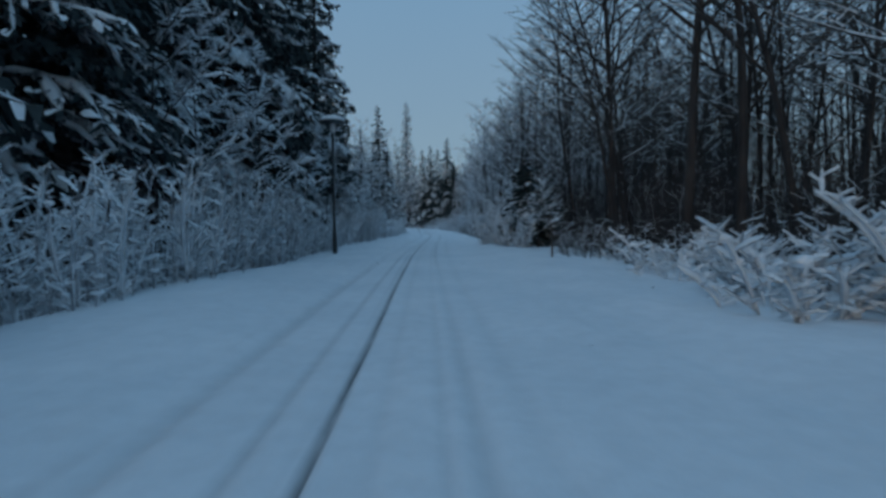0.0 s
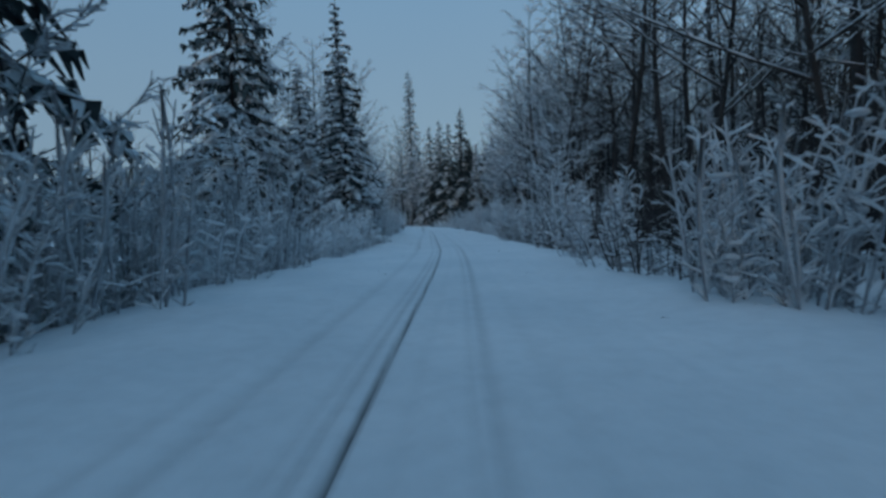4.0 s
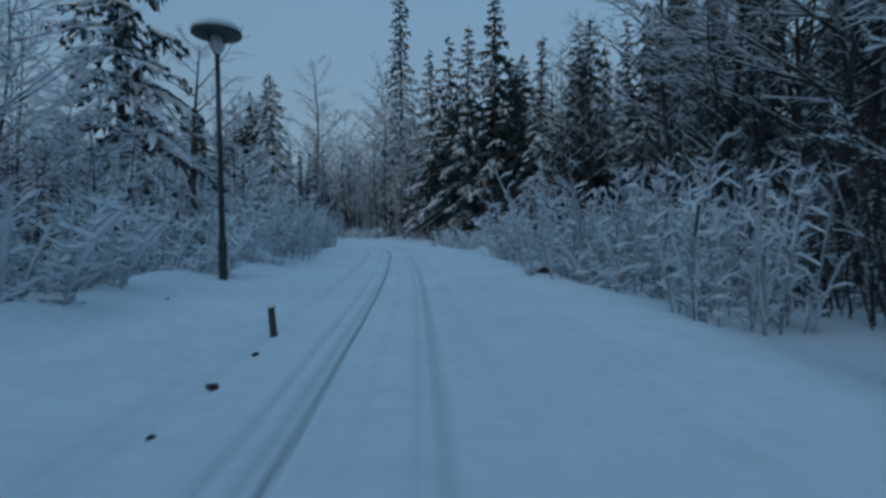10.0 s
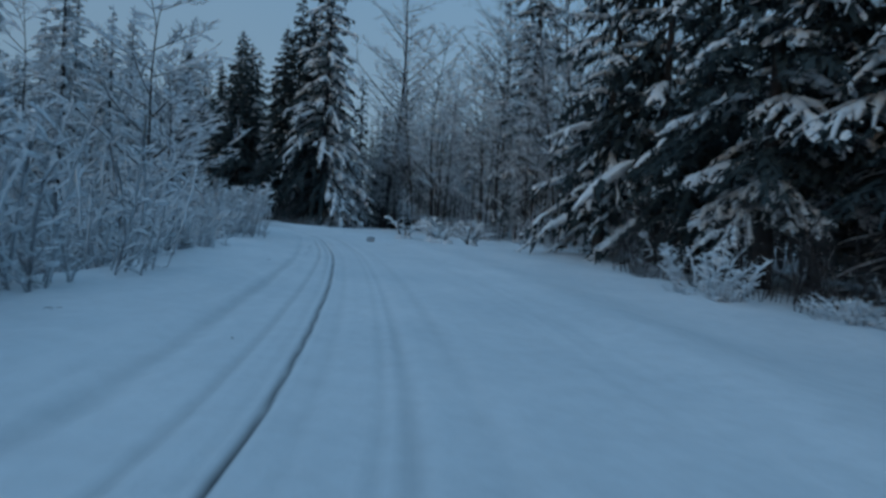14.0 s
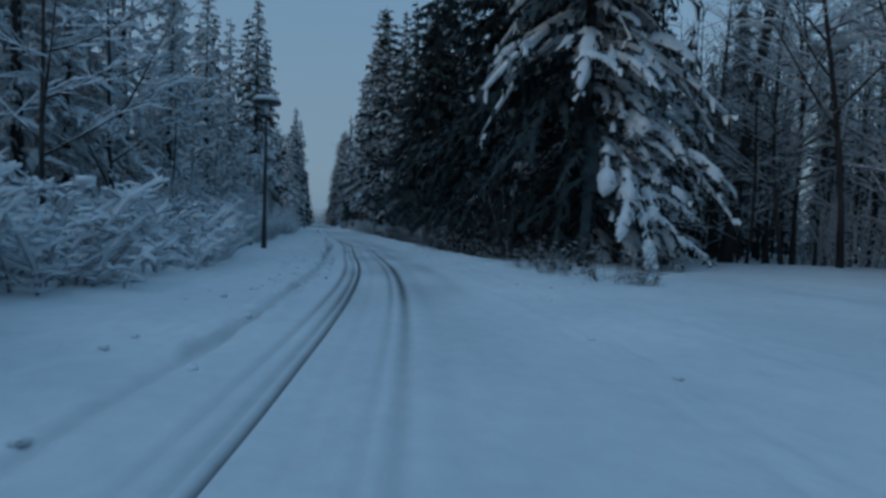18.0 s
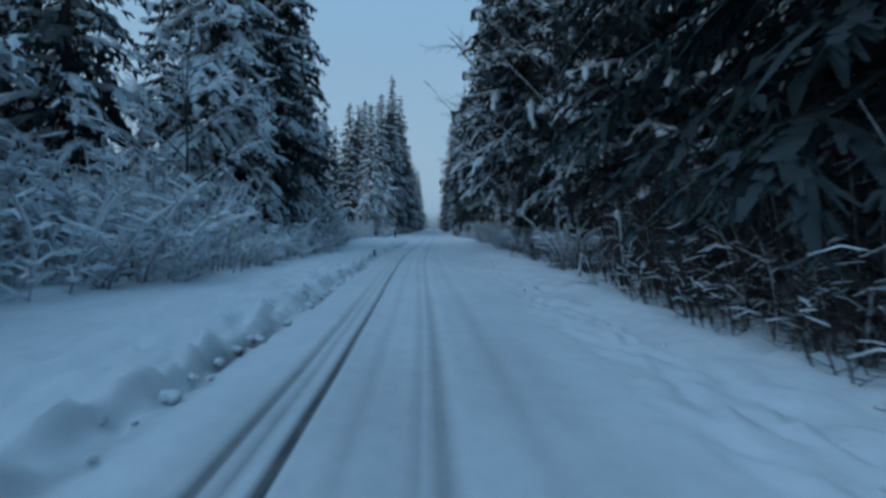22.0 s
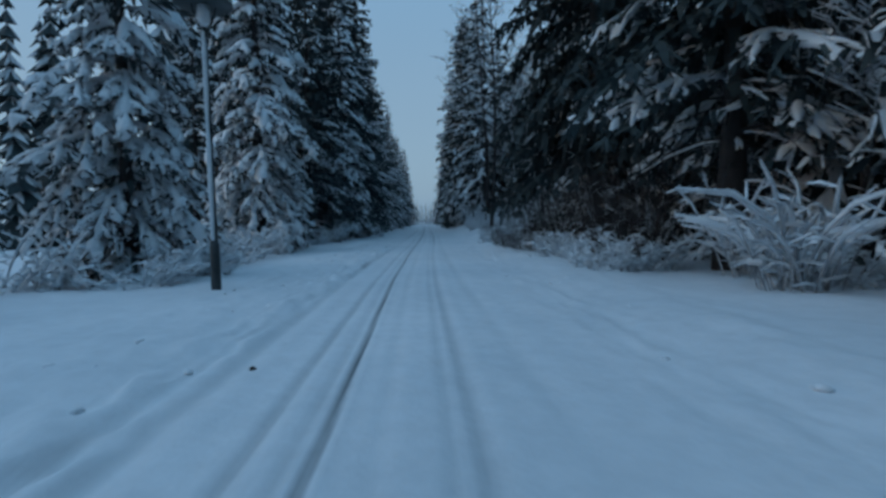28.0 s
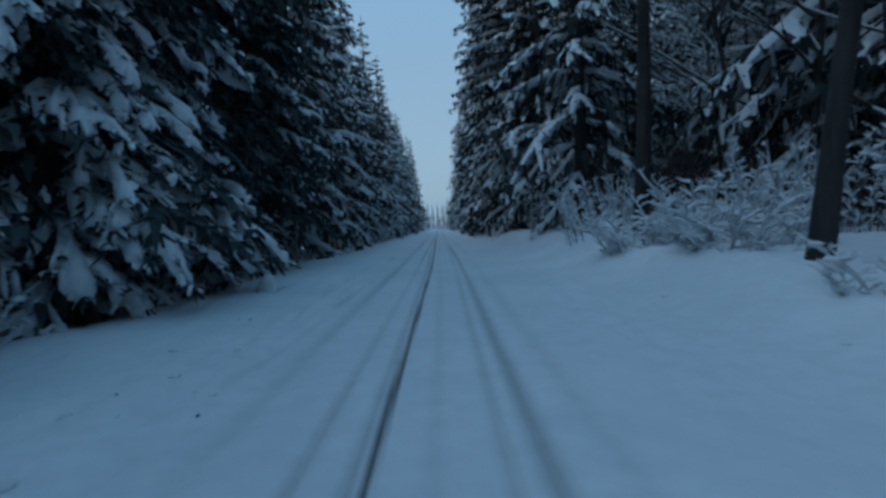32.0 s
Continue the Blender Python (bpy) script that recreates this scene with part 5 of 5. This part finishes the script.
# ---------------------------------------------------------------- posts, stumps, stones, clutter
def make_post(h, r, seed, wing=0.0):
    rnd = random.Random(seed)
    top = thing("marker_post", "short weathered wooden post with a cap of snow", "post", "posts beside the road")
    s = Soup()
    s.tube([Vector((rnd.uniform(-0.01, 0.01), rnd.uniform(-0.01, 0.01), z)) for z in (-0.25, 0, h * 0.5, h)], [r, r, r * 0.95, r * 0.9], 9)
    post = part("post", s, WOODPOST, top)
    s = Soup()
    s.blob(Vector((0, 0, h + r * 0.3)), r * 1.3, r * 1.3, r * 0.9, rnd, 0.12, 0.3)
    if wing:
        s.pillow([Vector((x, 0, h + r + 0.28 * x)) for x in (-0.05, 0.12, 0.28, wing)], [0.03, 0.055, 0.05, 0.015], [0.04, 0.06, 0.05, 0.02], Vector((0, 1, 0)), 0.3)
    part("snow_cap", s, SNOW, post, "slanting wing of snow" if wing else "small cap of snow")
    return Kind(top)


def make_stake(h, r, seed):
    """A dead stem cut off above the snow, plastered white on one side."""
    rnd = random.Random(seed)
    top = thing("dead_stem", "dead upright stem plastered with snow on one side", "dead stem", "dead stems beside the road")
    pts = [Vector((0.05 * h * math.sin(2.2 * t + seed), 0.04 * h * math.cos(3 * t + seed), h * t - 0.2)) for t in (0, 0.3, 0.6, 0.85, 1)]
    s = Soup()
    s.tube(pts, [r * 1.1, r, r * 0.9, r * 0.8, r * 0.7], 7)
    for k in range(3):
        p = pts[1].lerp(pts[4], rnd.random())
        d = Vector((rnd.uniform(-1, 1), rnd.uniform(-1, 1), rnd.uniform(0.2, 1))).normalized()
        s.tube([p, p + d * h * 0.18], [r * 0.4, r * 0.15], 4)
    stem = part("stem", s, BARK_THIN, top)
    s = Soup()
    side = Vector((r * 0.75, -r * 0.5, 0))
    line = [pts[1].lerp(pts[4], t / 8) + side for t in range(8)] + [pts[4] + UP * r * 0.4, pts[4] + UP * r * 1.6, pts[4] + UP * r * 2.3]
    s.tube(line, [r * rnd.uniform(0.55, 1.1) for _ in range(8)] + [r * 1.7, r * 1.5, r * 0.5], 7)
    part("snow_coat", s, SNOW, stem, "snow stuck to the stem")
    return Kind(top)


def make_bowed():
    """A slender tree bent over in a wide arch by the snow along it."""
    top = thing("bowed_tree", "slender bare tree bowed in a wide snowy arch", "bare tree")
    w, s = Soup(), Soup()
    rnd = random.Random(9)
    for off, k in ((0.0, 1.0), (0.35, 0.86), (-0.3, 0.93)):
        line = [Vector((x * k, off * z / 3 + 0.05 * math.sin(2 * x), z * k)) for x, z in ((0, -0.2), (0.5, 2.2), (1.4, 3.9), (2.8, 4.75), (3.7, 4.75), (4.6, 4.5), (5.8, 3.9))]
        w.tube(line, [0.06 * k, 0.05, 0.043, 0.034, 0.027, 0.02, 0.008], 6)
        s.ridge([p + UP * 0.02 for p in line[1:]], [0.03, 0.05, 0.06, 0.06, 0.05, 0.025], [0.04, 0.07, 0.09, 0.09, 0.07, 0.03], Vector((0, 1, 0)))
        for j in range(12):
            i = rnd.randrange(2, 6)
            p = line[i].lerp(line[i + 1], rnd.random())
            e = p + Vector((rnd.uniform(0.2, 1), rnd.uniform(-0.6, 0.6), rnd.uniform(-0.7, 0.35))) * 0.75
            w.tube([p, e], [0.012, 0.004], 4)
            s.ridge([p + UP * 0.012, p.lerp(e, 0.5) + UP * 0.015, e + UP * 0.01], [0.02, 0.026, 0.012], [0.03, 0.035, 0.015], Vector((0, 1, 0)))
    stem = part("stems", w, BARK_THIN, top)
    part("snow_line", s, SNOW, stem, "snow lying along the bent stems")
    return Kind(top)


def make_snag(seed, h):
    """Broken boughs of a fallen crown that stick out of the drift under thick rolls of snow."""
    rnd = random.Random(seed)
    top = thing("fallen_tree", "fallen tree sticking out of the drift under thick snow", "fallen tree", "fallen trees by the clearing")
    w, s = Soup(), Soup()
    for k in range(9):
        az = k * 2.4 + rnd.uniform(-0.4, 0.4)
        d = Vector((math.cos(az), math.sin(az), 0))
        sd = Vector((-d.y, d.x, 0))
        L, H = h * rnd.uniform(0.3, 0.62), h * rnd.uniform(0.45, 1.0)
        Q = lambda t: d * (0.1 + L * t) + sd * (0.15 * L * math.sin(3 * t + k)) + UP * (H * (1.5 * t - 0.85 * t * t) - 0.15)
        ts = (0, 0.2, 0.4, 0.6, 0.8, 1)
        w.tube([Q(t) for t in ts], [0.05, 0.042, 0.034, 0.026, 0.018, 0.01], 6)
        s.pillow([Q(t) + UP * 0.02 for t in ts[1:]], [rnd.uniform(0.05, 0.11) for _ in ts[1:]], [rnd.uniform(0.06, 0.13) for _ in ts[1:]], sd, 0.5)
        for j in range(4):
            p = Q(rnd.uniform(0.35, 1))
            e = p + (d * rnd.uniform(0.1, 1) + sd * rnd.choice((-1, 1)) * rnd.uniform(0.4, 1) + UP * rnd.uniform(-0.3, 0.6)) * h * 0.2
            w.tube([p, e], [0.014, 0.005], 4)
            s.ridge([p + UP * 0.012, p.lerp(e, 0.5) + UP * 0.02, e + UP * 0.01], [0.03, 0.04, 0.02], [0.04, 0.05, 0.02], d.cross(UP) if abs(d.z) < 0.9 else sd)
    for k in range(4):
        s.blob(Vector((rnd.uniform(-0.15, 0.15) * h, rnd.uniform(-0.15, 0.15) * h, 0.0)), rnd.uniform(0.1, 0.2) * h, rnd.uniform(0.1, 0.2) * h, 0.13 * h, rnd, 0.2)
    wood = part("boughs", w, BARK, top, "dark broken boughs")
    part("snow_rolls", s, SNOW, wood, "thick rolls of snow on the boughs")
    return Kind(top)


def make_clump(seed):
    """A lump of ploughed snow with broken faces."""
    rnd = random.Random(seed)
    s = Soup()
    s.blob(Vector((0, 0, 0.05)), 0.16, 0.12, 0.12, rnd, 0.3)
    s.blob(Vector((0.11, 0.05, 0.03)), 0.09, 0.08, 0.07, rnd, 0.35)
    ob = new("snow_clump", s.mesh("snow_clump", GROUND, smooth=False))
    tagged(ob, "broken lump of ploughed snow lying on the verge", "snow lump", "lumps of ploughed snow")
    return Kind(ob)


def make_slab():
    """A slanting slab of frozen snow with a dark twig across it."""
    rnd = random.Random(8)
    top = thing("ice_slab", "tilted grey slab of frozen snow lying beside the ruts", "ice slab")
    s = Soup()
    s.blob(Vector((0, 0, 0.06)), 0.24, 0.17, 0.22, rnd, 0.26)
    part("slab", s, ICE, top, smooth=False)
    s = Soup()
    s.tube([Vector((-0.02, -0.10, 0.26)), Vector((0.08, -0.17, 0.17)), Vector((0.22, -0.2, 0.02))], [0.008, 0.008, 0.005], 5)
    part("twig", s, TWIG, top, "thin dark twig")
    return Kind(top)


POSTS = [make_post(0.32, 0.045, 1), make_post(1.2, 0.035, 2, 0.48), make_post(0.9, 0.04, 3)]
ALL += POSTS
for x, y, k, tilt in ((-71.6, 194.55, 0, 6), (-5.6, 99.9, 0, -4), (3.6, 19.2, 1, 3), (-60.2, 196.0, 2, 8)):
    POSTS[k].at(x, y, R.uniform(0, 360), 1.0, 1.0, tilt=tilt)


STAKES = [make_stake(1.2, 0.035, 1), make_stake(0.75, 0.03, 2), make_stake(1.7, 0.045, 3)]
ALL += STAKES
for x, y, k in ((-59.08, 193.61, 0), (-61.33, 194.83, 1), (-59.5, 193.9, 2), (-57.9, 192.2, 1), (-122.5, 226.6, 0), (-93.04, 220.1, 0), (-93.7, 221.1, 1)):
    STAKES[k].at(x, y, R.uniform(0, 360), R.uniform(0.9, 1.1))
BOWED = make_bowed()
ALL.append(BOWED)
BOWED.at(11.6, 80.1, 175)
SNAGS = [make_snag(5, 2.7), make_snag(6, 2.3)]
ALL += SNAGS
for x, y, k, turn in ((-19.66, 163.3, 1, 40), (-17.5, 162.6, 0, 120), (-16.4, 160.6, 1, 200), (-15.2, 163.4, 0, 300)):
    SNAGS[k].at(x, y, turn)
CLUMPS = [make_clump(2), make_clump(7)]
ALL += CLUMPS
for along, off, k, sc in ((233.5, -1.75, 0, 1.2), (232.5, -1.9, 1, 1.5), (235.0, -1.8, 1, 0.7), (241.0, -1.9, 0, 0.8), (210.0, -2.1, 0, 1.3), (16.0, 0.87, 1, 0.35), (196.0, -2.4, 1, 1.0), (193.0, -2.2, 0, 0.9), (199.5, -2.6, 0, 0.8),
                          (203.0, -2.3, 1, 0.9), (190.5, -2.9, 1, 0.8), (187.0, -2.5, 0, 0.9), (206.0, -2.7, 1, 0.8), (213.5, -2.2, 1, 0.9), (218.0, -2.3, 0, 0.9), (237.0, -2.4, 0, 0.9), (229.0, -2.2, 1, 0.8), (194.0, 2.6, 0, 0.7), (191.5, 3.0, 1, 0.8)):
    CLUMPS[k].at(*road_point(along, off), R.uniform(0, 360), sc, sink=0.02)
SLAB = make_slab()
ALL.append(SLAB)
SLAB.at(-18.79, 155.43, 30)


def make_stone(seed, r):
    rnd = random.Random(seed)
    top = thing("snowy_boulder", "dark boulder under a thick rounded cap of snow", "boulder", "boulders beside the road")
    s = Soup()
    s.blob(Vector((0.1 * r, 0, r * 0.25)), r * 1.25, r, r * 0.7, rnd, 0.22)
    stone = part("stone", s, ROCK, top)
    s = Soup()
    for k in range(3):
        s.blob(Vector((rnd.uniform(-0.55, 0.1) * r, rnd.uniform(-0.4, 0.3) * r, r * 0.55)), r * rnd.uniform(0.75, 0.95), r * rnd.uniform(0.7, 0.85), r * 0.62, rnd, 0.12)
    part("snow_cap", s, SNOW, stone, "thick rounded cap of snow")
    return Kind(top)


STONES = [make_stone(3, 0.42), make_stone(4, 0.6)]
ALL += STONES
for x, y, k, sc in ((-1.35, 107.7, 0, 0.65), (-12.7, 126.0, 0, 0.8)):
    STONES[k].at(x, y, R.uniform(0, 360), sc)


def make_litter(seed, n, ln, lump):
    rnd = random.Random(seed)
    s = Soup()
    for k in range(n):
        a = rnd.uniform(0, 6.28)
        d = Vector((math.cos(a), math.sin(a), 0))
        p = Vector((rnd.uniform(-0.04, 0.04), rnd.uniform(-0.04, 0.04), 0.0))
        l = ln * rnd.uniform(0.5, 1)
        s.tube([p, p + d * l * 0.5 + UP * rnd.uniform(0.01, 0.03), p + d * l + UP * rnd.uniform(-0.01, 0.03)], [0.010, 0.008, 0.003], 4)
    if lump:
        s.blob(Vector((0.01, 0, 0.02)), lump * 1.2, lump, lump * 0.7, rnd, 0.35)
    name, cat = ("bark_lump", "debris") if lump else ("fallen_twig", "twig")
    ob = new(name, s.mesh(name, TWIG))
    tagged(ob, "small dark lump of bark and dirt on the snow" if lump else "broken dark twig lying on the snow", cat, "litter on the verge")
    return Kind(ob)


STICKS = [make_litter(1, 2, 0.20, 0), make_litter(2, 3, 0.24, 0), make_litter(3, 1, 0.12, 0.05), make_litter(4, 1, 0.10, 0.04), make_litter(5, 0, 0.1, 0.045)]
ALL += STICKS
R.seed(23)
# litter that stands out
for x, y, k, sc in ((-98.3, 214.0, 2, 0.6), (-4.6, 88.4, 2, 0.9), (-5.29, 97.73, 2, 0.9), (-5.38, 98.81, 3, 0.8), (-5.18, 96.75, 4, 0.5), (-2.89, 58.7, 4, 0.6), (-2.97, 29.0, 2, 0.7), (-35.4, 169.0, 2, 0.5), (-31.0, 172.6, 0, 1.0)):
    STICKS[k].at(x, y, R.uniform(0, 360), sc)
for k in range(80):
    s = R.uniform(4, 292)
    side = R.choice((-1, -1, 1))
    u = side * (R.uniform(1.5, 2.4) if R.random() < 0.6 else R.uniform(2.4, 4.2))
    x, y = road_point(s, u)
    R.choice(STICKS).at(x, y, R.uniform(0, 360), R.uniform(0.2, 0.42))

def make_mound(seed):
    rnd = random.Random(seed)
    s = Soup()
    for k in range(4):
        s.blob(Vector((rnd.uniform(-0.5, 0.5), rnd.uniform(-0.35, 0.35), 0.05)), rnd.uniform(0.4, 0.7), rnd.uniform(0.35, 0.5), rnd.uniform(0.28, 0.5), rnd, 0.12)
    ob = new("snow_mound", s.mesh("snow_mound", GROUND))
    tagged(ob, "rounded mound of snow over hidden brush on the verge", "snow mound", "snow mounds on the verge")
    return Kind(ob)


MOUNDS = [make_mound(1), make_mound(2)]
ALL += MOUNDS
for along, off, k, sc in ((94.5, -4.8, 0, 0.8), (96.2, -5.3, 1, 0.7), (110.5, -5.0, 0, 0.9), (113.0, -4.6, 1, 0.7), (117.5, -4.9, 0, 0.6), (60.5, -4.7, 1, 0.7), (226.0, -4.6, 0, 0.7), (131.0, 6.0, 1, 0.6)):
    MOUNDS[k].at(*road_point(along, off), R.uniform(0, 360), sc, sink=0.1)

# clods of ploughed snow
clods = Soup()
for k in range(1500):
    s = R.uniform(165, 292) if k < 420 else R.uniform(176, 252)
    u = -R.uniform(1.75, 3.4) if R.random() < 0.75 else R.uniform(2.0, 3.4)
    x, y = road_point(s, u)
    c = R.uniform(0.02, 0.06) * (1 if k < 420 else 1.3)
    if k >= 420:
        x, y = road_point(s, -R.uniform(1.75, 2.7))
    clods.blob(Vector((x, y, ground_z(x, y) + c * 0.05)), c * R.uniform(1, 1.6), c, c * 0.6, R, 0.3)
tagged(new("snow_clods", clods.mesh("snow_clods", GROUND)), "loose clods of ploughed snow along the road edge", "snow clods", kind="stuff")

for k in ALL:
    k.settle()
for k in ALL:
    if not k.used:
        for o in (*k.ob.children_recursive, k.ob):
            bpy.data.objects.remove(o)
